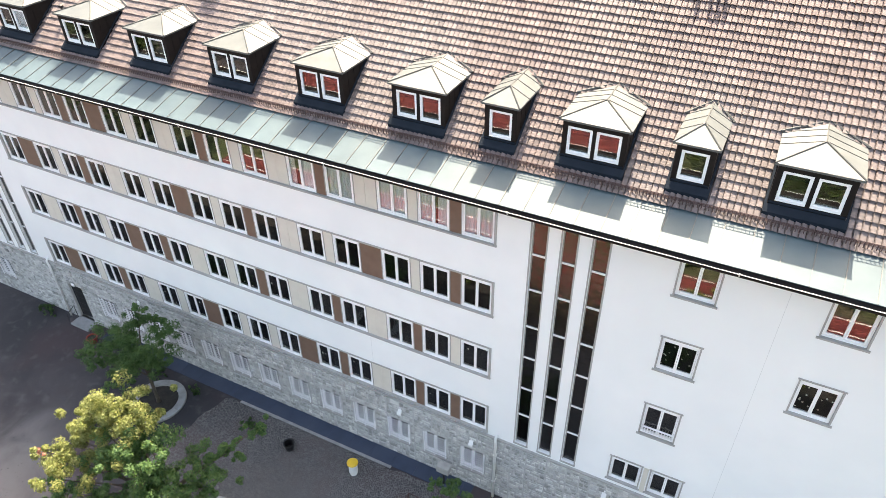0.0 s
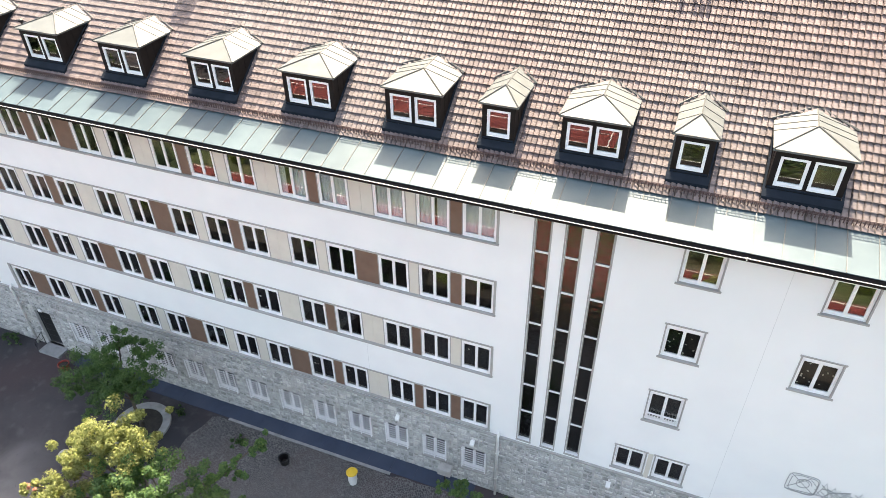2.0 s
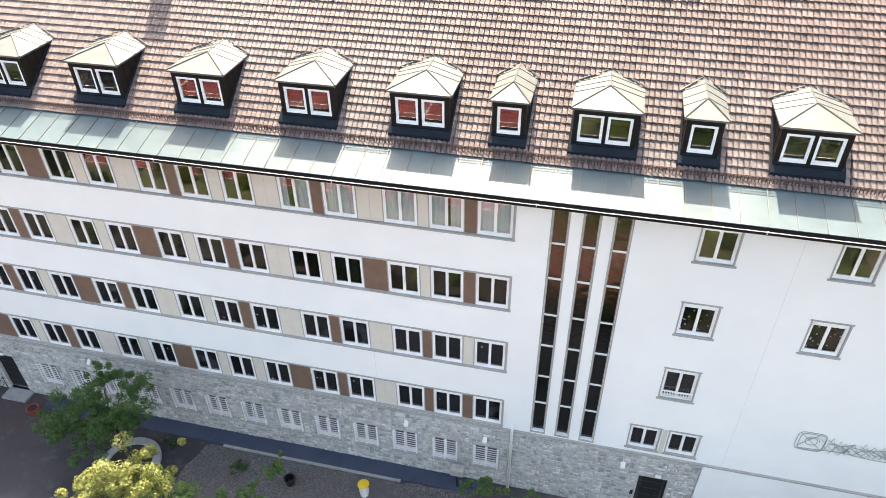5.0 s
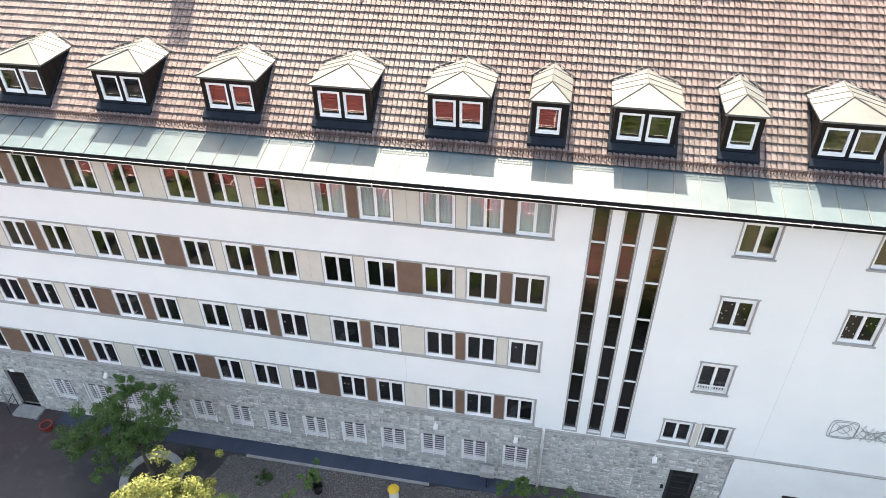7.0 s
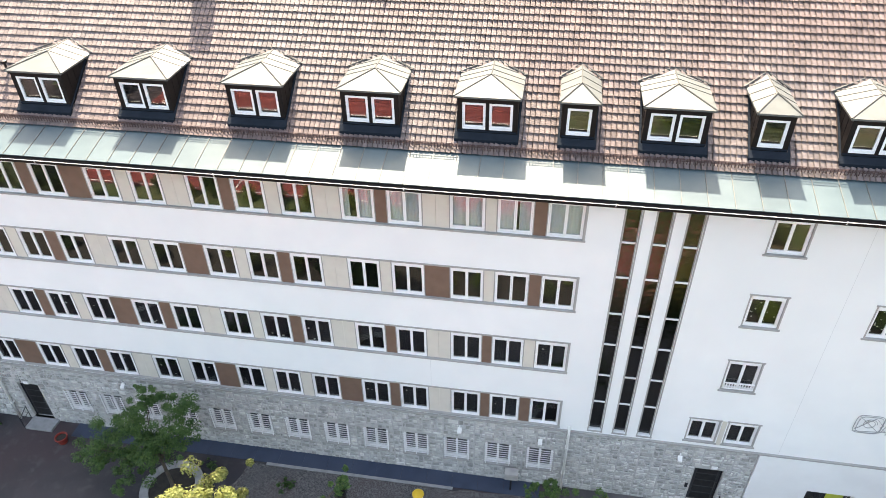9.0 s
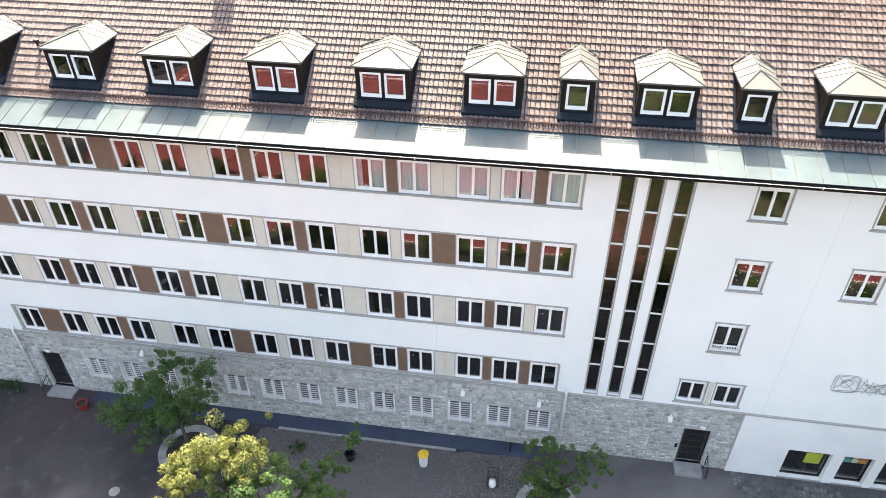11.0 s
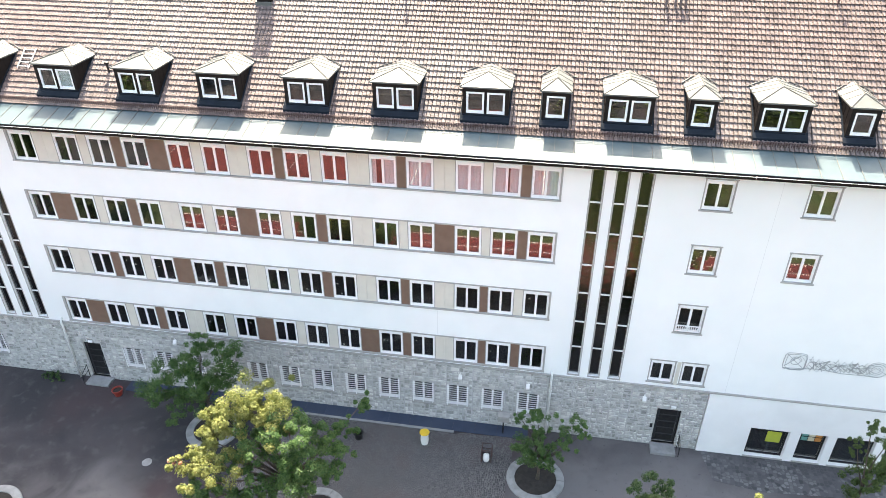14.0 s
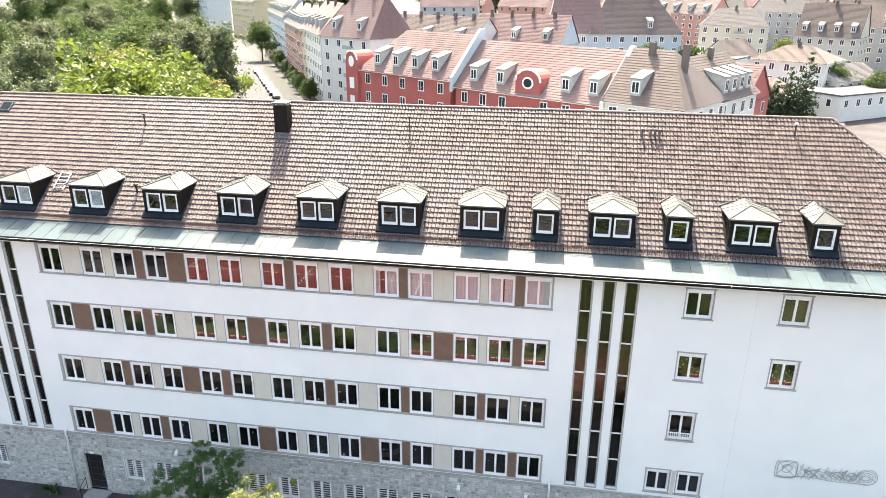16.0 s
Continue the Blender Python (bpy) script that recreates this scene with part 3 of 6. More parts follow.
# tall stair glazing
BARS = [14.02, 12.49, 10.77, 9.20, 7.51, 5.96]
for a, b in STRIPS:
    t = thing("window", "tall narrow stair window with dark wavy panes", "window", "stair windows", "structure")
    g = Geo()
    y0, y1 = WALL_Y + 0.10, WALL_Y + 0.17
    g.box(a, a + 0.035, y0, y1, 4.27, 15.62).box(b - 0.035, b, y0, y1, 4.27, 15.62)
    part("window_frame", g, GREY_TRIM, t)
    zs = [4.29] + BARS[::-1] + [15.6]
    for z in BARS:
        part("glazing_bar", Geo().box(a + 0.036, b - 0.036, y0 - 0.01, y1, z - 0.03, z + 0.03), PVC, t, "white glazing bar")
    for k in range(7):
        p = part("pane", Geo().box(a + 0.036, b - 0.036, y0 + 0.03, y0 + 0.04, zs[k] + 0.031, zs[k + 1] - 0.031), STAIR_GLASS, t)
        p.visible_shadow = False
    g = Geo().box(a - 0.05, a - 0.002, WALL_Y - 0.012, WALL_Y + 0.1, 4.27, 15.62).box(b + 0.002, b + 0.05, WALL_Y - 0.012, WALL_Y + 0.1, 4.27, 15.62)
    single("trim", g, GREY_TRIM, "thin grey edging of a stair window", "trim", kind="structure")
    single("trim", Geo().box(a - 0.06, b + 0.06, WALL_Y - 0.03, WALL_Y + 0.12, 4.19, 4.266), GREY_TRIM, "grey sill of a stair window", "trim", kind="structure")

# curtains in the upper row
for i, (x, frac) in enumerate([(WIN_X[9], (0.5, 1)), (WIN_X[10], (0, 1)), (WIN_X[11], (0, 1)), (WIN_X[12], (0, 0.45)), (WIN_X[12], (0.62, 1)), (WIN_X[13], (0, 1)), (WIN_X[9], (0.0, 0.2))]):
    a, b = x + 0.07 + frac[0] * 1.07, x + 0.07 + frac[1] * 1.07
    n = max(6, int((b - a) / 0.03))
    g = Geo()
    vs = []
    for k in range(n + 1):
        xx = a + (b - a) * k / n
        yy = WALL_Y + 0.165 + 0.018 * math.sin(k * 1.3 + i)
        vs += [(xx, yy, 14.05), (xx, yy, 15.5), (xx, yy + 0.006, 14.05), (xx, yy + 0.006, 15.5)]
    g.add(vs, [q for k in range(n) for q in ((4 * k, 4 * k + 4, 4 * k + 5, 4 * k + 1), (4 * k + 2, 4 * k + 3, 4 * k + 7, 4 * k + 6))])
    single("curtain", g, CURTAIN, "pale drawn curtain behind an upper window", "curtain", "curtains", smooth=True)

# paper flowers and small things in the lower windows
deco = random.Random(12)
for k in range(22):
    r = deco.choice([0, 0, 0, 1, 1])
    x = deco.choice(WIN_X) + deco.choice([0.3, 0.78]) + deco.uniform(-0.1, 0.1)
    z = ROWS_Z[r][0] + deco.choice([0.32, 0.4, 0.9, 1.1])
    n = 10
    rr = deco.uniform(0.035, 0.07)
    star = [(x + (rr if q % 2 else rr * 0.5) * math.cos(q * 2 * math.pi / n), z + (rr if q % 2 else rr * 0.5) * math.sin(q * 2 * math.pi / n)) for q in range(n)]
    single("paper_star", Geo().prism(star, "y", WALL_Y + 0.100, WALL_Y + 0.104), PIPE, "small white paper star on a window pane", "decoration", "paper stars")
for a, b in ((SINGLES[1][0], 10.78), (SINGLES[4][0], 10.78)):
    for k in range(14):
        x, z = a + deco.uniform(0.16, 1.1), b + deco.uniform(0.3, 1.3)
        if abs(x - a - 0.63) < 0.1:
            continue
        single("paper_star", Geo().prism([(x + 0.03 * math.cos(q * 1.047), z + 0.03 * math.sin(q * 1.047)) for q in range(6)], "y", WALL_Y + 0.110, WALL_Y + 0.114), PIPE, "small white paper star on a window pane", "decoration", "paper stars")

# ground-floor windows with grilles
gfirst = None
for i, x in enumerate(GROUND_WIN):
    m = Matrix.Translation((x, WALL_Y + 0.10, 1.16))
    if gfirst is None:
        gfirst = window(1.14, 1.40, box=0.0, label="white two-sash window in the stone wall")
        gfirst.matrix_basis = m
        tagged(gfirst, group="ground-floor windows")
        grille = thing("window_grille", "white metal bars in front of a ground-floor window", "grille", "window grilles")
        for k in range(9):
            z = 0.09 + k * 0.15
            part("bar", Geo().box(-0.02, 1.16, -0.005, 0.02, z, z + 0.026), PVC, grille)
        for xx in (0.02, 0.555, 1.09):
            part("upright", Geo().box(xx, xx + 0.035, -0.03, -0.006, 0.0, 1.4), PVC, grille)
        grille.location = (x, WALL_Y - 0.02, 1.16)
    else:
        copy_thing(gfirst, m)
        copy_thing(grille, Matrix.Translation((x, WALL_Y - 0.02, 1.16)))
    single("trim", Geo().box(x - 0.05, x + 1.19, WALL_Y - 0.07, WALL_Y + 0.3, 1.08, 1.155), GREY_TRIM, "stone sill of a ground-floor window", "trim", kind="structure")

# dark glazed bays in the white base
for a, b in SHOPS + [(9.9, 11.7)]:
    t = thing("window", "dark glazed bay in the white base wall", "window", "glazed bays", "structure")
    g = Geo().box(a, a + 0.06, WALL_Y + 0.16, WALL_Y + 0.24, 0.12, 2.05).box(b - 0.06, b, WALL_Y + 0.16, WALL_Y + 0.24, 0.12, 2.05)
    g.box(a + 0.06, b - 0.06, WALL_Y + 0.16, WALL_Y + 0.24, 0.12, 0.2).box(a + 0.06, b - 0.06, WALL_Y + 0.16, WALL_Y + 0.24, 1.97, 2.05)
    part("window_frame", g, BLACK_METAL, t)
    p = part("pane", Geo().box(a + 0.06, b - 0.06, WALL_Y + 0.19, WALL_Y + 0.2, 0.2, 1.97), GLASS, t)
    p.visible_shadow = False
    part("window_sill", Geo().box(a - 0.03, b + 0.03, WALL_Y - 0.12, WALL_Y + 0.15, 0.06, 0.119), GREY_TRIM, t)
GREENP = material("lime_poster", (0.42, 0.45, 0.05), (0.36, 0.40, 0.05), 4, 0.7)
ORANGEP = material("orange_paper", (0.6, 0.25, 0.06), (0.5, 0.2, 0.05), 4, 0.7)
TEALP = material("teal_paper", (0.10, 0.30, 0.28), (0.08, 0.24, 0.24), 4, 0.7)
CREAMP = material("pale_paper", (0.6, 0.55, 0.4), (0.5, 0.46, 0.34), 4, 0.7)
single("poster", Geo().box(4.38, 5.08, WALL_Y + 0.181, WALL_Y + 0.187, 1.0, 1.72), GREENP, "lime-green poster on the dark glass", "poster")
for i, (mt, nm) in enumerate([(TEALP, "teal"), (CREAMP, "pale yellow"), (ORANGEP, "orange"), (TEALP, "teal"), (CREAMP, "pale yellow"), (ORANGEP, "orange")]):
    x = 6.02 + (i % 3) * 0.33
    z = 1.68 - (i // 3) * 0.30
    single("poster", Geo().box(x, x + 0.3, WALL_Y + 0.181, WALL_Y + 0.187, z, z + 0.25), mt, nm + " sheet of paper on the dark glass", "poster", "papers in the window")

# doors and steps
for k, (a, b, za, zb) in enumerate(DOORS):
    t = thing("door", "dark closed entrance door with glazed strips in the stone wall", "door", "entrance doors", "structure")
    y = WALL_Y + 0.16
    g = Geo().box(a, a + 0.07, y, y + 0.1, za, zb).box(b - 0.07, b, y, y + 0.1, za, zb).box(a + 0.07, b - 0.07, y, y + 0.1, zb - 0.07, zb)
    part("door_frame", g, BLACK_METAL, t)
    leaf = part("door_leaf", Geo().box(a + 0.075, b - 0.075, y + 0.02, y + 0.07, za + 0.01, zb - 0.075), DOOR_DARK, t)
    for i in range(5):
        z = za + 0.12 + i * 0.45
        part("pane", Geo().chamfer(a + 0.17, b - 0.17, y + 0.006, y + 0.019, z, z + 0.37, 0.004), BLACK_METAL, leaf, "dark glossy strip")
    part("door_handle", Geo().tube([(b - 0.16, y - 0.05, za + 0.85), (b - 0.16, y - 0.05, za + 1.45)], 0.018), ZINC_EDGE, leaf, "steel pull handle")
    single("step", Geo().chamfer(a - 0.05, b + 0.25 * k, WALL_Y - 0.72, WALL_Y + 0.15, 0, za, 0.012), CONCRETE, "pale concrete doorstep", "step", "doorsteps", "structure")
    xr = b + 0.14 if k == 0 else a - 0.12
    t = thing("handrail", "black steel handrail beside a doorstep", "handrail", "handrails")
    part("rail", Geo().tube([(xr, WALL_Y - 0.68, 0.02), (xr, WALL_Y - 0.68, 0.72), (xr, WALL_Y - 0.1, 0.98), (xr, WALL_Y - 0.1, 0.02)], 0.022), BLACK_METAL, t)
    part("crossbar", Geo().tube([(xr, WALL_Y - 0.68, 0.4), (xr, WALL_Y - 0.1, 0.6)], 0.015), BLACK_METAL, t)

# downpipes: grey-white, from the gutter to the ground
for x in (-6.70, -34.1):
    t = thing("downpipe", "white painted downpipe down the stone wall", "pipe", "downpipes")
    part("pipe", Geo().tube([(x, WALL_Y + 0.02, 4.30), (x, WALL_Y - 0.15, 4.14), (x, WALL_Y - 0.15, 3.95), (x, WALL_Y - 0.12, 3.8), (x, WALL_Y - 0.12, 0.0)], 0.058, 10), PIPE, t, smooth=True)
    for z in (1.2, 3.0):
        part("bracket", Geo().box(x - 0.075, x + 0.075, WALL_Y - 0.185, WALL_Y + 0.0, z, z + 0.04), PIPE, t)

# ---- roof ----
ANG = math.atan(SLOPE)
CA, SA = math.cos(ANG), math.sin(ANG)


def on_roof(x, v, h):
    """A point v up the front slope from the tile edge, h proud of it."""
    return (x, EAVE_Y + v * CA - h * SA, EAVE_Z + v * SA + h * CA)


SLOPE_LEN = (RIDGE_Y - EAVE_Y) / CA
g = Geo()
yb = 2 * RIDGE_Y - EAVE_Y
xe = HIP_X + RIDGE_Y - EAVE_Y
L0 = X_LEFT - 0.3
roof_pts = [(L0, EAVE_Y, EAVE_Z), (xe, EAVE_Y, EAVE_Z), (xe, yb, EAVE_Z), (L0, yb, EAVE_Z), (L0, RIDGE_Y, RIDGE_Z), (HIP_X, RIDGE_Y, RIDGE_Z)]
g.add([(a, b, c - 0.03) for a, b, c in roof_pts], [(0, 1, 5, 4), (2, 3, 4, 5), (1, 2, 5), (0, 4, 3), (0, 3, 2, 1)])
roof = single("roof", g, TILE_BASE, "long pitched roof of weathered red-brown clay tiles", "roof", kind="structure")
g = Geo()
g.add([(L0, RIDGE_Y, RIDGE_Z + 0.02), (HIP_X, RIDGE_Y, RIDGE_Z + 0.02), (xe, yb, EAVE_Z + 0.02), (L0, yb, EAVE_Z + 0.02), (xe, EAVE_Y, EAVE_Z + 0.02)],
      [(1, 0, 3, 2), (4, 1, 2)])
part("rear_slope", g, TILE_J, roof, "far slopes of clay tiles")

# dormers: middle, and whether it has two windows
DORMERS = [(-43.38, 1), (-39.28, 1), (-35.18, 1), (-31.05, 1), (-26.96, 1), (-22.93, 1), (-18.77, 1), (-14.69, 1), (-10.70, 1), (-7.71, 0), (-4.65, 1), (-1.69, 0), (1.48, 1), (4.52, 0)]
D_FRONT = 19.75
D_EAVE = 18.45
D_RIDGE = 18.79


def dormer(two):
    w = 1.055 if two else 0.605
    t = thing("dormer", ("dark dormer with two white windows" if two else "narrow dark dormer with one white window") + " and pale metal roof", "dormer", "dormers on the roof")
    zb = roof_z(D_FRONT)
    y0 = D_FRONT
    i = w - 0.05
    yk = EAVE_Y + (D_EAVE - EAVE_Z) / SLOPE
    # window openings in the front
    ww = 0.78
    mids = [-0.45, 0.45] if two else [0.0]
    za, zt = zb + 0.19, zb + 1.15
    holes = [(m - ww / 2, m + ww / 2, za, zt) for m in mids]
    part("front", pierced_wall(Geo(), -i, i, zb - 0.05, D_EAVE - 0.02, y0, 0.10, holes), DORMER_DARK, t, "dark brown front")
    for s in (-1, 1):
        a, b = (s * i, s * (i - 0.06)) if s < 0 else (i - 0.06, i)
        side = part("side_panel", Geo().prism([(y0 + 0.102, roof_z(y0) - 0.05), (yk + 0.1, D_EAVE + 0.02), (y0 + 0.102, D_EAVE - 0.02)], "x", min(a, b), max(a, b)), DORMER_DARK, t)
        for k in range(3):
            yy = y0 + 0.35 + 0.38 * k
            part("batten", Geo().box(s * i - 0.012, s * i + 0.012, yy, yy + 0.03, roof_z(yy), D_EAVE - 0.03), DORMER_DARK, side)
        fl = [on_roof(s * (i + 0.01), 0.60, 0.125), on_roof(s * (i + 0.08), 0.60, 0.125), on_roof(s * (i + 0.08), 2.75, 0.125), on_roof(s * (i + 0.01), 2.75, 0.125)]
        part("side_flashing", Geo().add(fl + [(a, b, c - 0.03) for a, b, c in fl], [(0, 1, 2, 3), (4, 7, 6, 5), (0, 4, 5, 1), (1, 5, 6, 2), (2, 6, 7, 3), (3, 7, 4, 0)] if s > 0 else [(3, 2, 1, 0), (5, 6, 7, 4), (1, 5, 4, 0), (2, 6, 5, 1), (3, 7, 6, 2), (0, 4, 7, 3)]), APRON, t, "dark metal flashing")
    # hipped metal roof
    o = w + 0.06
    yf = y0 - 0.09
    yp = yf + (1.12 if two else 0.80)
    yr = EAVE_Y + (D_RIDGE - EAVE_Z) / SLOPE + 0.05
    ye = yk + 0.10
    lift = 0.03
    top = [(-o, yf, D_EAVE + lift), (o, yf, D_EAVE + lift), (0, yp, D_RIDGE + lift), (0, yr, D_RIDGE + lift), (-o, ye, D_EAVE + lift), (o, ye, D_EAVE + lift)]
    low = [(a, b, c - 0.06) for a, b, c in top]
    f = [(0, 1, 2), (1, 5, 3, 2), (0, 2, 3, 4), (6, 8, 7), (7, 8, 9, 11), (6, 10, 9, 8), (0, 6, 7, 1), (1, 7, 11, 5), (4, 10, 6, 0), (5, 11, 9, 3), (3, 9, 10, 4)]
    rf = part("roof_sheet", Geo().add(top + low, f), COPPER, t, "pale grey-green metal sheet roof")

    def seam(p, q, r=0.02):
        part("seam", Geo().tube([p, q], r, 6), SEAM_DARK, rf)
    P = Vector((0, yp, D_RIDGE + lift))
    for s in (-1, 1):
        part("hip_seam", Geo().tube([(s * o, yf, D_EAVE + lift + 0.005), P + Vector((0, 0, 0.008))], 0.027, 6), SEAM_DARK, rf)
        for k in range(1, 4 if two else 4):
            yy = yf + (yp - yf) + 0.02 + (ye - yp) * (k - 1) / 2.2
            q = Vector((0, min(yy, yr), D_RIDGE + lift))
            e = Vector((s * o, min(yy, ye), D_EAVE + lift))
            seam(q, e)
    seam(P, (0, yr, D_RIDGE + lift), 0.022)
    part("verge", Geo().box(-o, o, yf - 0.012, yf - 0.002, D_EAVE - 0.035, D_EAVE + 0.028), ZINC_EDGE, rf, "pale metal edge strip")
    for s in (-1, 1):
        part("valley", Geo().tube([(s * (o + 0.06), ye - 0.1, roof_z(ye - 0.1) + 0.06), (0, yr + 0.02, D_RIDGE + 0.06)], 0.045, 6), SEAM_DARK, rf, "stepped metal valley edge")
    for m in mids:
        wd = window(ww, zt - za, box=0, panes=1, sash=0.042)
        wd.name = "dormer_sash"
        wd.parent = t
        for key in ("label", "category", "kind"):
            if key in wd:
                del wd[key]
        wd.location = (m - ww / 2, y0 + 0.012, za)
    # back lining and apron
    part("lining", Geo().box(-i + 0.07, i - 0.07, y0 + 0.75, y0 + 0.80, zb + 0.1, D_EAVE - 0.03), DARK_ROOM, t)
    ap = [on_roof(-w - 0.02, 0.50, 0.13), on_roof(w + 0.02, 0.50, 0.13), on_roof(w + 0.02, 0.76, 0.14), on_roof(-w - 0.02, 0.76, 0.14)]
    part("apron", Geo().add(ap + [(a, b, c - 0.12) for a, b, c in ap], [(0, 1, 2, 3), (4, 7, 6, 5), (0, 4, 5, 1), (1, 5, 6, 2), (3, 2, 6, 7), (0, 3, 7, 4)]), APRON, t, "slate-blue metal apron")
    part("sill", Geo().box(-i + 0.02, i - 0.02, y0 - 0.05, y0 - 0.001, zb + 0.12, zb + 0.17), APRON, t)
    return t


def flatten(t):
    """Sub-parts of the dormer windows hang one level higher."""
    for o in list(t.children):
        if o.name.startswith("dormer_sash"):
            for c in list(o.children_recursive):
                c.matrix_parent_inverse = Matrix.Identity(4)
            kids = list(o.children)
            off = o.location.copy()
            frame_ob = next(k for k in kids if k.name.startswith("window_frame"))
            frame_ob.parent = t
            frame_ob.location = off
            for k in kids:
                if k is frame_ob:
                    continue
                pane = list(k.children)
                k.parent = frame_ob
                for p in pane:
                    p.parent = frame_ob
            bpy.data.objects.remove(o)
    return t


d2, d1 = flatten(dormer(True)), flatten(dormer(False))
used = set()
for mx, two in DORMERS:
    src = d2 if two else d1
    if two not in used:
        used.add(two)
        src.location = (mx, 0, 0)
    else:
        copy_thing(src, Matrix.Translation((mx, 0, 0)))
# blinds half drawn in three dormer windows
for mx in (-35.18, -31.05):
    t = thing("blind", "white slatted blind lowered in a dormer window", "blind", "blinds")
    for k in range(14):
        z = roof_z(D_FRONT) + 0.30 + k * 0.06
        part("slat", Geo().box(mx + 0.12, mx + 0.78, D_FRONT + 0.064, D_FRONT + 0.07, z, z + 0.05), PVC, t)

# eaves strip of metal sheets
S0, S1 = (17.62, 16.235), (19.22, 16.645)
strip = thing("eaves_strip", "pale zinc sheets with standing seams along the eaves", "eaves", kind="structure")
g = Geo()
W = 0.80
nx, nz = -(S1[1] - S0[1]), (S1[0] - S0[0])
nl = math.hypot(nx, nz)
nx, nz = nx / nl, nz / nl
poly = [S0, S1, (S1[0] - nx * 0.03, S1[1] - nz * 0.03), (S0[0] - nx * 0.03, S0[1] - nz * 0.03)]
g.prism(poly, "x", 0.0, W - 0.012)
sheet_mesh = g.mesh("sheet", ZINC)
seam_mesh = Geo().prism([(S0[0] + nx * 0.002, S0[1] + nz * 0.002), (S1[0] + nx * 0.002, S1[1] + nz * 0.002), (S1[0] + nx * 0.025, S1[1] + nz * 0.025), (S0[0] + nx * 0.025, S0[1] + nz * 0.025)], "x", W - 0.016, W + 0.004).mesh("seam", ZINC_EDGE)
x = -58.0
while x < xe - 0.6:
    sh = new("sheet", sheet_mesh)
    sh.parent, sh.location = strip, (x, 0, 0)
    se = new("seam", seam_mesh)
    se.parent, se.location = sh, (0, 0, 0)
    x += W
g = Geo().box(-58, xe, 17.63, WALL_Y + 0.4, 16.09, 16.19)
single("soffit", g, GUTTER, "dark boarded underside of the eaves", "soffit", kind="structure")

gut = thing("gutter", "dark brown half-round gutter along the eaves", "gutter", kind="structure")
prof = [(17.50 + 0.155 * math.cos(a), 16.24 + 0.19 * math.sin(a)) for a in [math.pi + k * math.pi / 8 for k in range(9)]]
inner = [(17.50 + 0.14 * math.cos(a), 16.24 + 0.17 * math.sin(a)) for a in [2 * math.pi - k * math.pi / 8 for k in range(9)]]
part("trough", Geo().prism(prof + inner, "x", -58, xe), GUTTER, gut, smooth=False)
part("lip", Geo().tube([(-58, 17.337, 16.242), (xe, 17.337, 16.242)], 0.011, 6), PIPE, gut, "bright metal lip")
part("fascia", Geo().box(-58, xe, 17.645, 17.66, 16.0, 16.235), GUTTER, gut)
for x in (-46.5, -39.4, -33.0, -26.2, -19.6, -13.1, -6.4, 0.3, 7.0):
    part("joint", Geo().tube([(x, 17.33, 16.27), (x, 17.36, 16.16), (x, 17.5, 16.09)], 0.02, 6), PIPE, gut)

# snow guard
sg = thing("snow_guard", "rusty metal snow guard lattice along the roof edge", "snow guard")
RUST = material("rusty_metal", (0.075, 0.042, 0.04), (0.05, 0.03, 0.03), 6, 0.8)
for hh in (0.10, 0.20, 0.28):
    p = on_roof(0, 0.24, hh)
    part("rail", Geo().tube([(-58, p[1], p[2]), (xe - 0.4, p[1], p[2])], 0.014, 5), RUST, sg)
g = Geo()
x = -50.0
a, b = on_roof(0, 0.24, 0.04), on_roof(0, 0.24, 0.29)
while x < xe - 0.5:
    g.box(x, x + 0.028, b[1] - 0.008, b[1] + 0.008, a[2], b[2])
    x += 0.105
ob = part("lattice", g, RUST, sg)
ob["kind"] = "stuff"

# ridge and hip caps
cap = Geo()
n = 7
for k in range(n + 1):
    a = math.pi * k / n
    cap.v += [(0.0, 0.115 * math.cos(a), 0.095 * math.sin(a)), (0.37, 0.10 * math.cos(a), 0.08 * math.sin(a))]
cap.f += [(2 * k, 2 * k + 1, 2 * k + 3, 2 * k + 2) for k in range(n)] + [tuple(range(0, 2 * n + 2, 2))]
cap_mesh = cap.mesh("ridge_tile", TILE)
x = -46.0
while x < HIP_X:
    o = new("ridge_tile", cap_mesh)
    o.parent, o.location = roof, (x, RIDGE_Y, RIDGE_Z + 0.0)
    x += 0.35
dv = Vector((xe - HIP_X, EAVE_Y - RIDGE_Y, EAVE_Z - RIDGE_Z))
rot = dv.to_track_quat("X", "Z").to_matrix().to_4x4()
for k in range(int(dv.length / 0.35)):
    p = Vector((HIP_X, RIDGE_Y, RIDGE_Z)) + dv.normalized() * (k * 0.35)
    o = new("ridge_tile", cap_mesh)
    o.parent = roof
    o.matrix_basis = Matrix.Translation(p) @ rot @ Matrix.Rotation(math.pi, 4, "Z") @ Matrix.Translation((-0.37, 0, 0))

# roof tiles
TW, TG, TL = 0.18, SLOPE_LEN / 29, 0.36
US = [0, 0.022, 0.06, 0.155, TW - 0.002]
HS = [-0.022, 0.036, 0.030, 0.008, -0.03]


def tile_faces(place_fn, j):
    vs = [place_fn(u, 0, h + 0.05 + j) for u, h in zip(US, HS)] + [place_fn(u, TL, h - 0.002) for u, h in zip(US, HS)] + [place_fn(u, 0.002, h + 0.04 + j) for u, h in zip(US, HS)] + [place_fn(u, 0.14, h + 0.012) for u, h in zip(US, HS)]
    f = [(k, k + 1, 6 + k, 5 + k) for k in range(4)] + [(10 + k, 11 + k, k + 1, k) for k in range(4)] + [(15 + k, 16 + k, 11 + k, 10 + k) for k in range(4)]
    return vs, f


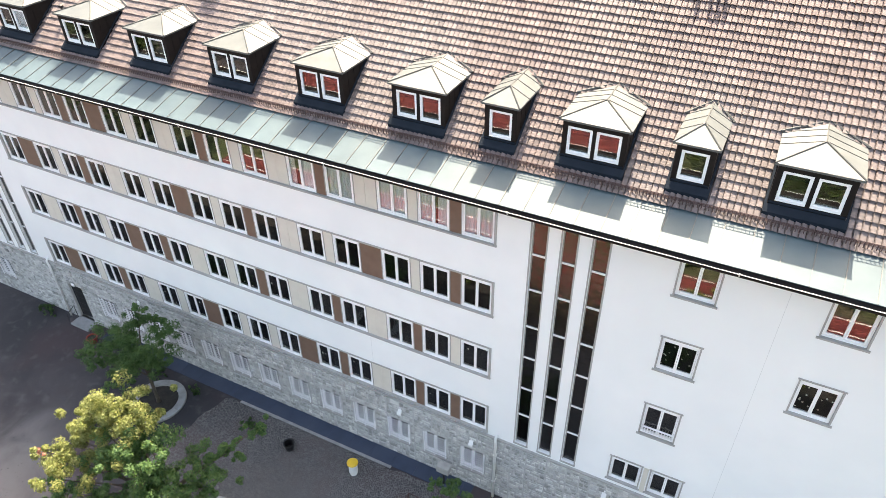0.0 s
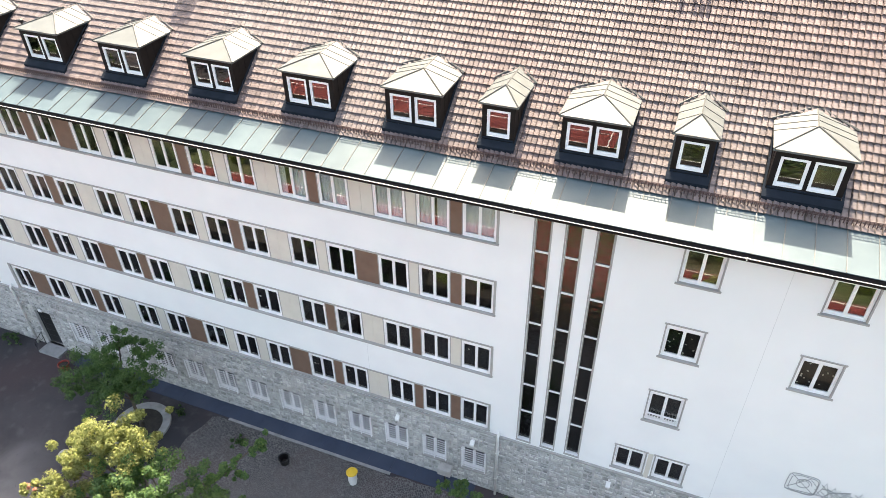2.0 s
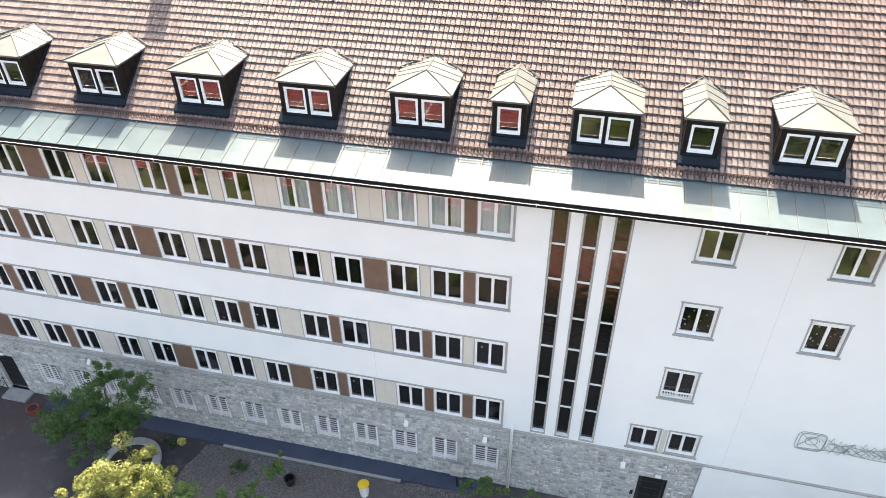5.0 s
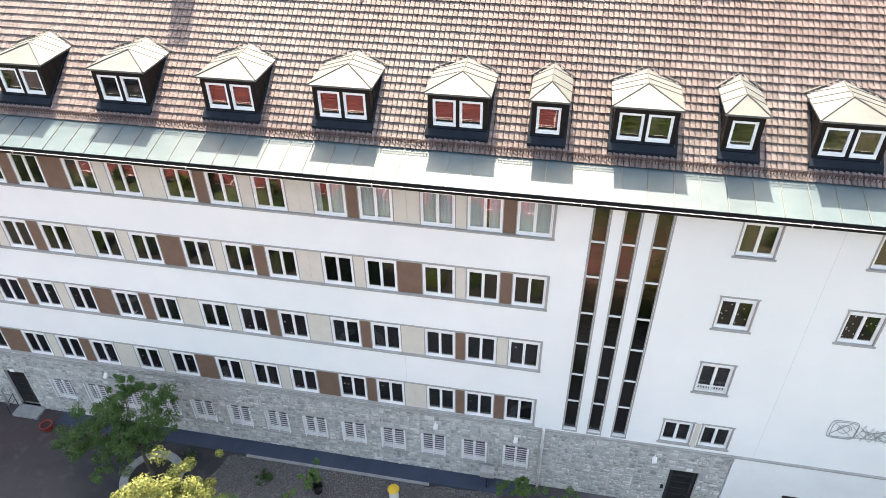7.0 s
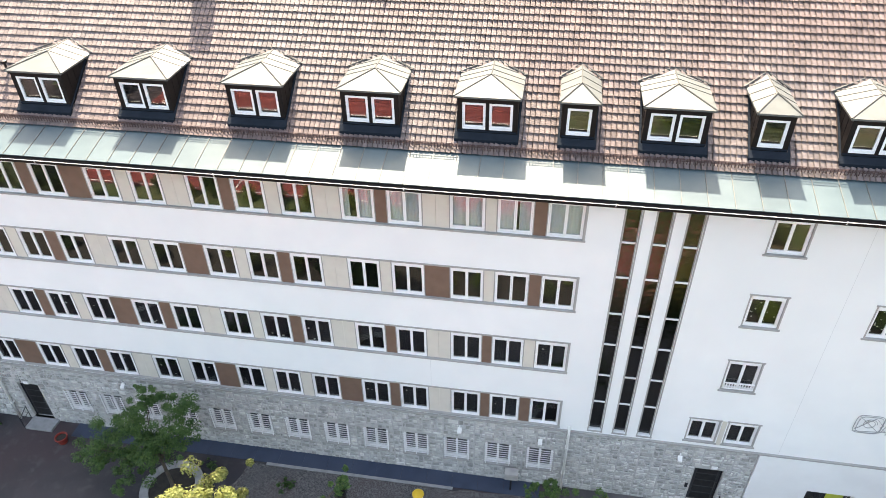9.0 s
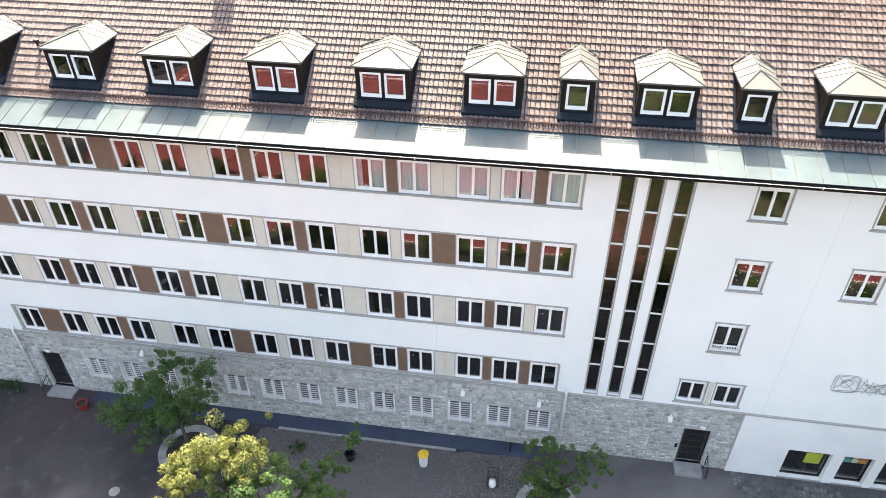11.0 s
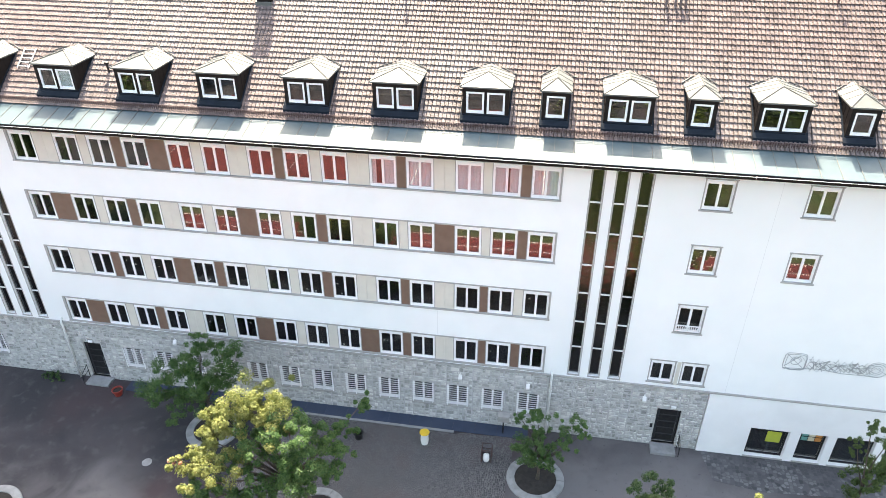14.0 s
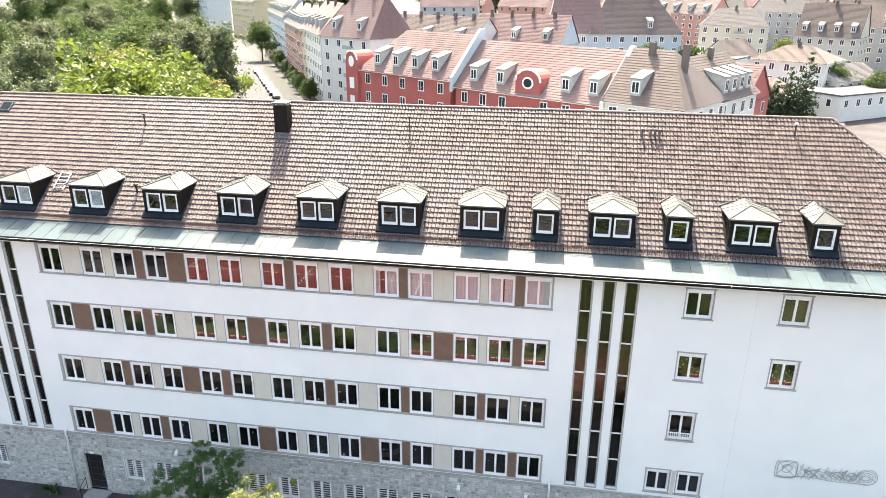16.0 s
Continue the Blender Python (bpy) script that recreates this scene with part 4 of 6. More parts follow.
vs, f = tile_faces(lambda u, v, h: (u, v * CA - h * SA, v * SA + h * CA), 0)
tile_mesh = Geo().add(vs, f).mesh("roof_tile", TILE)
TV, TF = [], []
for row in range(29):
    v0 = row * TG
    y = EAVE_Y + v0 * CA
    col0 = int((-50.0) / TW)
    x = -50.0
    xmax = xe - v0 * CA - 0.1
    while x < xmax:
        cx = x + TW / 2
        hid = any(abs(cx - mx) < (1.0 if two else 0.56) and D_FRONT + 0.05 < y + 0.15 < D_FRONT + 1.5 for mx, two in DORMERS)
        if not hid:
            j = rnd.uniform(-0.006, 0.008)
            if row < 10 and -11.2 <= x < -5.8:
                o = new("roof_tile", tile_mesh)
                o.parent = roof
                o.location = on_roof(x + rnd.uniform(-0.004, 0.004), v0 + rnd.uniform(-0.006, 0.006), j)
            else:
                dx, dvv = rnd.uniform(-0.004, 0.004), rnd.uniform(-0.006, 0.006)
                vs, f = tile_faces(lambda u, v, h: on_roof(x + dx + u, v0 + dvv + v, h), j)
                k = len(TV)
                TV += vs
                TF += [tuple(i + k for i in q) for q in f]
        x += TW
g = Geo()
g.v, g.f = TV, TF
ob = part("roof_tiles", g, TILE_J, roof)
ob["kind"] = "stuff"

# chimney, vents, roof hatch, steps
t = thing("chimney", "black metal-clad chimney with a pale cap on the ridge", "chimney")
y0, y1, x0, x1 = 24.25, 24.95, -22.5, -21.75
part("shaft", Geo().box(x0, x1, y0, y1, roof_z(y0) - 0.1, roof_z(y0) + 1.55), DORMER_DARK, t)
part("cap", Geo().box(x0 - 0.05, x1 + 0.05, y0 - 0.05, y1 + 0.05, roof_z(y0) + 1.66, roof_z(y0) + 1.72), ZINC, t, "pale metal cap")
for a in (x0 + 0.05, x1 - 0.1):
    for b in (y0 + 0.05, y1 - 0.1):
        part("cap_leg", Geo().box(a, a + 0.05, b, b + 0.05, roof_z(y0) + 1.55, roof_z(y0) + 1.66), ZINC_EDGE, t)
part("flashing", Geo().box(x0 - 0.04, x1 + 0.04, y0 - 0.10, y0 - 0.002, roof_z(y0) - 0.12, roof_z(y0) + 0.14), ZINC_EDGE, t)
for x, y, hgt in ((-15.15, 24.7, 0.75), (4.2, 25.2, 0.6), (-30.2, 24.4, 0.7)):
    t = thing("vent_pipe", "thin rusty roof vent pipe", "pipe", "roof vents")
    z = roof_z(y)
    part("pipe", Geo().tube([(x, y, z - 0.05), (x, y, z + hgt)], 0.045, 8), RUST, t)
    part("cowl", Geo().lathe(x, y, [(0.0, z + hgt + 0.1), (0.09, z + hgt + 0.06), (0.09, z + hgt), (0.0, z + hgt)], 10), PIPE if x > 0 else RUST, t)
for i, x in enumerate((-3.15, -2.75, -2.52, -2.3)):
    t = thing("vent_pipe", "short red clay vent on the roof", "pipe", "clay vents")
    y = 24.85
    z = roof_z(y)
    part("pipe", Geo().tube([(x, y, z - 0.05), (x, y, z + 0.42)], 0.06, 8), TILE, t)
    part("cowl", Geo().box(x - 0.08, x + 0.08, y - 0.08, y + 0.08, z + 0.425, z + 0.46), TILE, t)
t = thing("roof_hatch", "small glazed roof hatch in a grey frame", "roof window")
for nm, a, b, c, d, h, mt in (("frame", -39.8, -39.1, 7.35, 8.05, 0.12, ZINC), ("pane", -39.72, -39.18, 7.43, 7.97, 0.135, APRON)):
    q = [on_roof(a, c, h), on_roof(b, c, h), on_roof(b, d, h), on_roof(a, d, h)]
    q2 = [on_roof(a, c, 0), on_roof(b, c, 0), on_roof(b, d, 0), on_roof(a, d, 0)]
    part(nm, Geo().add(q + q2, [(0, 1, 2, 3), (0, 4, 5, 1), (1, 5, 6, 2), (2, 6, 7, 3), (3, 7, 4, 0)]), mt, t)
t = thing("roof_ladder", "white metal roof ladder lying on the tiles", "ladder")
for x in (-33.7, -33.1):
    part("rail", Geo().tube([on_roof(x, 1.95, 0.12), on_roof(x, 3.1, 0.12)], 0.03, 6), PVC, t)
for k in range(5):
    part("rung", Geo().tube([on_roof(-33.7, 2.05 + k * 0.24, 0.12), on_roof(-33.1, 2.05 + k * 0.24, 0.12)], 0.025, 6), PVC, t)
t = thing("vent_pipe", "black bent vent pipe on the tiles beside a dormer", "pipe", "roof vents")
part("pipe", Geo().tube([on_roof(-28.9, 2.0, 0), (-28.9, 20.7, roof_z(20.7) + 0.5)], 0.05, 8), BLACK_METAL, t)
part("cowl", Geo().lathe(-28.9, 20.7, [(0, roof_z(20.7) + 0.62), (0.11, roof_z(20.7) + 0.58), (0.11, roof_z(20.7) + 0.5), (0, roof_z(20.7) + 0.5)], 10), BLACK_METAL, t)

# ---- stones of the ground-floor wall ----
stones = Geo()
count = 0
stack = -46.0
while stack < 1.05:
    stack_w = min(rnd.uniform(0.35, 0.95), 1.06 - stack)
    z = 0.02 + rnd.uniform(0, 0.03)
    while z < 3.98:
        hgt = min(rnd.choice([0.11, 0.14, 0.18, 0.22, 0.27]) * rnd.uniform(0.9, 1.1), 4.02 - z)
        x, pieces = stack, []
        while x < stack + stack_w - 0.02:
            w = min(rnd.choice([0.14, 0.2, 0.26, 0.34, 0.44]) * rnd.uniform(0.85, 1.15), stack + stack_w - x)
            if stack + stack_w - x - w < 0.1:
                w = stack + stack_w - x
            if hgt > 0.2 and rnd.random() < 0.4:
                k = rnd.uniform(0.38, 0.62)
                pieces += [(x, x + w, z, z + hgt * k), (x, x + w, z + hgt * k, z + hgt)]
            else:
                pieces.append((x, x + w, z, z + hgt))
            x += w
        for a, b, c, d in pieces:
            cut = [(a, b)]
            for h in gw_holes + DOORS:
                if c < h[3] + 0.02 and d > h[2] - 0.09:
                    nxt = []
                    for p, q in cut:
                        if q <= h[0] - 0.03 or p >= h[1] + 0.03:
                            nxt.append((p, q))
                        else:
                            if h[0] - 0.03 - p > 0.07:
                                nxt.append((p, h[0] - 0.03))
                            if q - h[1] - 0.03 > 0.07:
                                nxt.append((h[1] + 0.03, q))
                    cut = nxt
            for p, q in cut:
                j = 0.011
                if q - p < 0.06 or d - c < 0.06:
                    continue
                dep = rnd.uniform(0.012, 0.05)
                args = (p + j, q - j, WALL_Y + 0.02 - dep, WALL_Y + 0.03, c + j, d - j, min(0.02, dep), [rnd.uniform(0, 0.028) for _ in range(8)])
                if -5.4 < p < -1.4 and count < 300:
                    part("stone", Geo().stone(*args), STONE, stone_wall)
                    count += 1
                else:
                    stones.stone(*args)
        z += hgt
    stack += stack_w
ob = part("stones", stones, STONE_J, stone_wall)
ob["kind"] = "stuff"

# ---- trees ----


def leaf_mesh(name, mat, clumps, per, size, rng, flat=0.75, shell=0.45):
    """Many small folded leaves in uneven clumps."""
    V, F = [], []
    for cx, cy, cz, r in clumps:
        n = int(per * r ** 2.2)
        sub = [(rng.gauss(0, 0.55) * r, rng.gauss(0, 0.55) * r, rng.gauss(0, 0.48) * r * flat, rng.uniform(0.14, 0.36) * r) for _ in range(max(5, int(24 * r)))]
        for _ in range(n):
            sx, sy, sz, sr = rng.choice(sub)
            d = Vector((rng.gauss(0, 1), rng.gauss(0, 1), rng.gauss(0, 1))).normalized() * sr * rng.uniform(shell, 1.0)
            p = Vector((cx + sx, cy + sy, cz + sz)) + d
            nrm = (d.normalized() + Vector((rng.gauss(0, 0.5), rng.gauss(0, 0.5), 0.5 + rng.gauss(0, 0.4)))).normalized()
            a = nrm.orthogonal().normalized()
            a = (Matrix.Rotation(rng.uniform(0, 6.28), 3, nrm) @ a)
            b = nrm.cross(a)
            s = size * rng.uniform(0.6, 1.25)
            k = len(V)
            V += [tuple(p - a * s), tuple(p - b * s * 0.55 + nrm * s * 0.18), tuple(p + a * s), tuple(p + b * s * 0.55 + nrm * s * 0.18)]
            F += [(k, k + 1, k + 2), (k, k + 2, k + 3)]
    gg = Geo()
    gg.v, gg.f = V, F
    return gg


def tree(name, label, base, top_fork, clumps, leaf_sets, per, size, seed, trunk_r=0.11):
    rng = random.Random(seed)
    t = thing(name, label, "tree")
    bx, by = base
    fork = Vector(top_fork)
    part("trunk", Geo().tube([(bx, by, 0.0), (bx + 0.03, by, 0.5), (bx * 0.6 + fork.x * 0.4, by * 0.6 + fork.y * 0.4, fork.z * 0.6), fork], [trunk_r * 1.25, trunk_r, trunk_r * 0.85, trunk_r * 0.7], 9), BARK, t, smooth=True)
    for c in clumps:
        e = Vector(c[:3])
        s = Vector((bx, by, 0)).lerp(fork, rng.uniform(0.75, 1.0))
        mid = s.lerp(e, 0.5) + Vector((rng.uniform(-0.15, 0.15), rng.uniform(-0.15, 0.15), 0.12))
        part("limb", Geo().tube([s, mid, e], [trunk_r * 0.5, trunk_r * 0.3, trunk_r * 0.12], 6), BARK, t, smooth=True)
    for mat, idx, nm in leaf_sets:
        part("crown", leaf_mesh(name, mat, [clumps[i] for i in idx], per, size, rng), mat, t, nm)
    return t


# gold is leaf colour plus painted sun on top and left clumps; rest green
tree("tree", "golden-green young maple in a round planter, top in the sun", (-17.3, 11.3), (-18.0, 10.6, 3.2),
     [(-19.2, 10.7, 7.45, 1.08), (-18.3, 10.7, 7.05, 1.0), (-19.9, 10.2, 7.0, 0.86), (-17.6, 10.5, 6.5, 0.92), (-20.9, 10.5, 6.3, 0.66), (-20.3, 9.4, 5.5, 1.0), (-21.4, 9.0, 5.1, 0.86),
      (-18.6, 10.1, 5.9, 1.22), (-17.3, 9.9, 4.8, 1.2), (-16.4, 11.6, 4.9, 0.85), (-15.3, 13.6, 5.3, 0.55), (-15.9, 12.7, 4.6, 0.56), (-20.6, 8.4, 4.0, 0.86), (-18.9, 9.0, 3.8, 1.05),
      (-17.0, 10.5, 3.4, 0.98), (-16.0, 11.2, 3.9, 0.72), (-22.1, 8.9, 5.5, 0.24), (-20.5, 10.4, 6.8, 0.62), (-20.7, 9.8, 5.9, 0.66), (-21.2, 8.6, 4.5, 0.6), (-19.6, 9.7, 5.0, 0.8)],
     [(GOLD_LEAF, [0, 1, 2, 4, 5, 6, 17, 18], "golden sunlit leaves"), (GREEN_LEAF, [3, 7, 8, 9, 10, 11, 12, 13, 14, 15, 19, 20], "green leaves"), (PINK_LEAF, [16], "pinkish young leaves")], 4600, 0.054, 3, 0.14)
tree("tree", "slender green tree in a round planter by the stone wall", (-24.4, 15.6), (-24.5, 15.7, 2.4),
     [(-24.6, 16.2, 4.9, 0.92), (-23.1, 16.0, 5.0, 0.86), (-25.5, 15.6, 4.2, 1.09), (-24.3, 15.4, 3.6, 1.15), (-26.8, 15.2, 2.9, 0.98), (-25.4, 14.9, 2.7, 0.98), (-24.8, 16.5, 5.4, 0.52), (-23.2, 15.4, 3.9, 0.75), (-27.4, 15.6, 2.2, 0.57)],
     [(GREEN_LEAF, range(9), "")], 4000, 0.05, 4, 0.09)
tree("tree", "small sparse green tree in a round planter", (-7.0, 15.05), (-6.95, 15.0, 1.6),
     [(-7.3, 15.3, 4.0, 0.57), (-8.1, 15.4, 3.8, 0.52), (-5.55, 15.0, 4.25, 0.57), (-5.8, 14.8, 3.2, 0.63), (-7.3, 14.8, 2.7, 0.86), (-7.6, 14.8, 2.0, 0.75), (-6.6, 14.9, 1.8, 0.63), (-5.2, 15.0, 3.5, 0.40), (-7.1, 15.1, 3.4, 0.46)],
     [(GREEN_LEAF, range(9), "")], 4000, 0.05, 5, 0.08)
tree("tree", "dense dark-green young tree in the yard", (-2.0, 10.2), (-2.0, 10.3, 2.4),
     [(-2.25, 11.0, 4.7, 0.86), (-1.6, 10.6, 4.2, 0.98), (-2.7, 10.3, 4.0, 1.03), (-1.9, 9.6, 3.4, 1.15), (-1.2, 9.8, 3.4, 0.92)],
     [(DARK_LEAF, range(5), "")], 4200, 0.055, 6, 0.1)
tree("tree", "pale golden maple in the yard, top in the sun", (-0.2, 8.2), (-0.2, 8.3, 3.4),
     [(0.55, 9.0, 6.75, 0.63), (-0.6, 8.8, 6.3, 0.52), (0.0, 8.4, 5.7, 1.03), (1.1, 8.6, 5.9, 0.69), (-1.9, 9.0, 5.2, 0.86), (-0.8, 8.0, 4.9, 1.15), (0.8, 7.8, 4.6, 1.15)],
     [(GOLD_LEAF, range(7), "golden sunlit leaves")], 4200, 0.056, 8, 0.13)
tree("tree", "slender yellow-green tree in a round planter", (7.3, 14.7), (7.4, 14.8, 2.6),
     [(6.75, 14.9, 6.1, 0.40), (7.6, 14.8, 5.6, 0.69), (6.6, 15.1, 4.9, 0.40), (8.1, 15.9, 3.0, 0.69), (7.7, 15.0, 3.7, 0.80), (7.4, 14.8, 2.5, 0.80), (8.2, 14.6, 4.6, 0.69)],
     [(PARK_LEAF, range(7), "")], 3800, 0.054, 9, 0.09)

# round planters
for i, (cx, cy) in enumerate([(-7.1, 15.08), (-24.48, 15.62), (-17.3, 11.35), (7.3, 14.67), (-32.8, 8.95)]):
    t = thing("tree_planter", "round pale stone planter ring filled with dark soil", "planter", "tree planters")
    for k in range(10):
        gg = Geo()
        a0, a1 = 2 * math.pi * k / 10 + 0.008, 2 * math.pi * (k + 1) / 10 - 0.008
        m = 5
        vs = []
        for j in range(m + 1):
            a = a0 + (a1 - a0) * j / m
            for r, z in ((1.44, 0.0), (1.44, 0.10), (1.42, 0.12), (1.06, 0.12), (1.04, 0.10), (1.04, 0.0)):
                vs.append((cx + r * math.cos(a), cy + r * math.sin(a), z))
        fs = [(6 * j + q, 6 * j + 6 + q, 6 * j + 7 + q, 6 * j + 1 + q) for j in range(m) for q in range(5)] + [tuple(range(6)), tuple(range(6 * m, 6 * m + 6))[::-1]]
        part("kerb_stone", gg.add(vs, fs), CONCRETE, t)
    part("soil", Geo().lathe(cx, cy, [(1.05, 0.05), (0.7, 0.07), (0.3, 0.09), (0.0, 0.1)], 28), SOIL, t, "dark bare soil")

# ---- small things in the yard ----
single("manhole_cover", Geo().lathe(-26.88, 12.91, [(0.0, 0.022), (0.23, 0.022), (0.25, 0.016), (0.25, 0.0)], 24), CONCRETE, "pale round manhole cover in the asphalt", "manhole")
t = thing("flower_pot", "red plastic flower pot on the ground", "pot")
part("pot", Geo().lathe(-31.05, 17.24, [(0.2, 0.0), (0.28, 0.36), (0.31, 0.36), (0.31, 0.42), (0.26, 0.42), (0.24, 0.34), (0.0, 0.34)], 18), RED_POT, t)
part("earth", Geo().lathe(-31.05, 17.24, [(0.24, 0.345), (0.0, 0.37)], 14), SOIL, t)
t = thing("bucket", "black plastic bucket on the setts", "bucket")
part("pail", Geo().lathe(-16.55, 16.3, [(0.0, 0.0), (0.2, 0.02), (0.25, 0.42), (0.28, 0.43), (0.23, 0.42), (0.19, 0.05), (0.0, 0.05)], 16), BLACK_METAL, t)
t = thing("litter_stand", "white sack stand with a yellow lid", "bin")
part("sack", Geo().lathe(-13.0, 16.5, [(0.17, 0.0), (0.22, 0.3), (0.19, 0.72), (0.2, 0.78)], 14), PIPE, t, "crumpled white sack", True)
part("lid", Geo().lathe(-13.0, 16.5, [(0.25, 0.78), (0.27, 0.82), (0.2, 0.87), (0.0, 0.89)], 18), YELLOW, t, "yellow lid")
part("foot", Geo().box(-13.2, -12.8, 16.3, 16.7, 0, 0.03), ZINC_EDGE, t)
t = thing("hand_cart", "small dark wire cart with a white bag", "cart")
for a, b in ((-9.9, 15.75), (-9.4, 15.75), (-9.9, 16.25), (-9.4, 16.25)):
    part("post", Geo().tube([(a, b, 0.0), (a, b, 0.85)], 0.028, 6), RUST, t)
for z in (0.15, 0.5, 0.85):
    part("hoop", Geo().tube([(-9.9, 15.75, z), (-9.4, 15.75, z), (-9.4, 16.25, z), (-9.9, 16.25, z), (-9.9, 15.75, z)], 0.026, 6), RUST, t)
part("bag", Geo().lathe(-9.65, 15.75, [(0.1, 0.1), (0.17, 0.25), (0.15, 0.55), (0.03, 0.65)], 10), PIPE, t, "white bag", True)
t = thing("letter_box", "grey box on a black post by the wall", "box")
part("post", Geo().box(-9.02, -8.94, 17.85, 17.93, 0, 0.95), BLACK_METAL, t)
part("box", Geo().chamfer(-9.28, -8.68, 17.72, 18.1, 0.95, 1.35, 0.02), GREY_TRIM, t)
for x, z in ((-11.4, 3.4), (-1.97, 3.3), (-27.4, 3.6), (-7.85, 3.25)):
    t = thing("wall_lamp", "small white floodlight on the stone wall", "lamp", "wall lamps")
    part("housing", Geo().prism([(WALL_Y - 0.01, z), (WALL_Y - 0.20, z - 0.16), (WALL_Y - 0.17, z - 0.27), (WALL_Y - 0.01, z - 0.18)], "x", x - 0.09, x + 0.09), PIPE, t)
    part("bracket", Geo().box(x - 0.03, x + 0.03, WALL_Y - 0.03, WALL_Y + 0.02, z + 0.003, z + 0.1), PIPE, t)
for x in (-0.47, -32.75):
    single("door_lamp", Geo().chamfer(x - 0.12, x + 0.12, WALL_Y - 0.1, WALL_Y - 0.02, 2.72, 2.86, 0.03), PIPE, "small white lamp above the door", "lamp", "door lamps")
single("door_bell", Geo().chamfer(-1.43, -1.31, WALL_Y - 0.05, WALL_Y - 0.0, 1.25, 1.5, 0.01), BLACK_METAL, "black bell panel beside the door", "bell")

# line sculpture on the white wall
t = thing("wall_sculpture", "sketchy grey wire figures fixed to the white wall", "sculpture")
WIRE = material("grey_wire", (0.33, 0.34, 0.34), (0.28, 0.29, 0.29), 5, 0.6)
rs = random.Random(21)


def wire(pts):
    part("wire", Geo().tube([(a, WALL_Y - 0.03, b) for a, b in pts], 0.0125, 5), WIRE, t)


def loop(cx, cz, rx, rz, turns=1.0, shrink=1.0, square=2.0):
    """A closed or winding stroke, from round to squarish."""
    n = int(26 * turns)
    pts = []
    for q in range(n + 1):
        a, k = 2 * math.pi * turns * q / n, 1 - (1 - shrink) * q / n
        c, d = math.cos(a), math.sin(a)
        pts.append((cx + rx * k * math.copysign(abs(c) ** (2 / square), c), cz + rz * k * math.copysign(abs(d) ** (2 / square), d)))
    wire(pts)


loop(4.42, 6.52, 0.50, 0.50, square=5)
loop(4.46, 6.50, 0.44, 0.45, square=4)
loop(4.45, 6.55, 0.26, 0.27, 1.5, 0.6)
wire([(3.98, 6.95), (4.9, 6.1)])
wire([(4.0, 6.2), (4.6, 6.9), (4.95, 6.5)])
x = 4.95
while x < 7.3:
    w = rs.uniform(0.3, 0.8)
    top, low = rs.uniform(6.72, 7.0), rs.uniform(6.02, 6.18)
    wire([(x, low), (x + w * 0.45, top), (x + w, low + 0.05)])
    wire([(x - 0.1, rs.uniform(6.3, 6.6)), (x + w * 0.6, low), (x + w * 1.2, rs.uniform(6.5, 6.8)), (x + w * 0.3, rs.uniform(6.45, 6.6))])
    wire([(x + 0.05, top - 0.15), (x + w * 1.3, rs.uniform(6.15, 6.35))])
    x += w * rs.uniform(0.35, 0.75)
loop(7.35, 6.42, 0.24, 0.26, 1.2, 0.8)
loop(8.02, 6.50, 0.46, 0.44, 1.0)
loop(8.0, 6.50, 0.40, 0.38, 2.2, 0.35)
wire([(7.3, 6.1), (7.7, 6.75), (8.45, 6.3)])
wire([(3.95, 6.08), (5.5, 6.2), (6.6, 6.08), (8.2, 6.1)])
# plants at the foot of the wall
for i, (x, y, s) in enumerate([(-35.4, 17.9, 0.4), (-36.1, 18.0, 0.35), (-23.3, 17.0, 0.35), (-19.3, 16.6, 0.45), (-25.9, 17.3, 0.4)]):
    tagged(part("shrub", leaf_mesh("shrub", DARK_LEAF, [(x, y, 0.12, s), (x + 0.2, y - 0.1, 0.1, s * 0.7)], 900, 0.08, random.Random(30 + i)), DARK_LEAF), "small green shrub at the foot of the wall", "shrub", "shrubs")

# ---- the town behind ----
ROOFS = {
    "red": material("red_town_roof", (0.176, 0.113, 0.110), (0.146, 0.094, 0.092), 1.2, 0.85, c3=(0.190, 0.142, 0.138), big=0.1, bump=0.3, bscale=6),
    "brown": material("brown_town_roof", (0.108, 0.084, 0.078), (0.088, 0.069, 0.065), 1.2, 0.85, c3=(0.125, 0.104, 0.099), big=0.1, bump=0.3, bscale=6),
    "grey": material("grey_town_roof", (0.116, 0.109, 0.110), (0.095, 0.089, 0.090), 1.2, 0.85, bump=0.3, bscale=6),
}
WALLS = {
    "red": material("red_town_plaster", (0.396, 0.107, 0.093), (0.361, 0.096, 0.084), 0.5, 0.9),
    "white": material("white_town_plaster", (0.619, 0.602, 0.568), (0.585, 0.568, 0.533), 0.5, 0.9),
    "cream": material("cream_town_plaster", (0.533, 0.494, 0.413), (0.499, 0.464, 0.387), 0.5, 0.9),
    "yellow": material("yellow_town_plaster", (0.516, 0.430, 0.284), (0.482, 0.404, 0.267), 0.5, 0.9),
    "pink": material("pink_town_plaster", (0.430, 0.232, 0.189), (0.396, 0.215, 0.172), 0.5, 0.9),
    "grey": material("grey_town_plaster", (0.361, 0.361, 0.361), (0.327, 0.327, 0.327), 0.5, 0.9),
    "blue": material("pale_blue_town_plaster", (0.430, 0.490, 0.533), (0.396, 0.456, 0.499), 0.5, 0.9),
}
TOWN_GLASS = material("dark_town_pane", (0.03, 0.035, 0.04), (0.045, 0.05, 0.055), 0.5, 0.12)
DORMER_PALE = material("pale_grey_cladding", (0.40, 0.41, 0.40), (0.34, 0.35, 0.34), 1.5, 0.7)
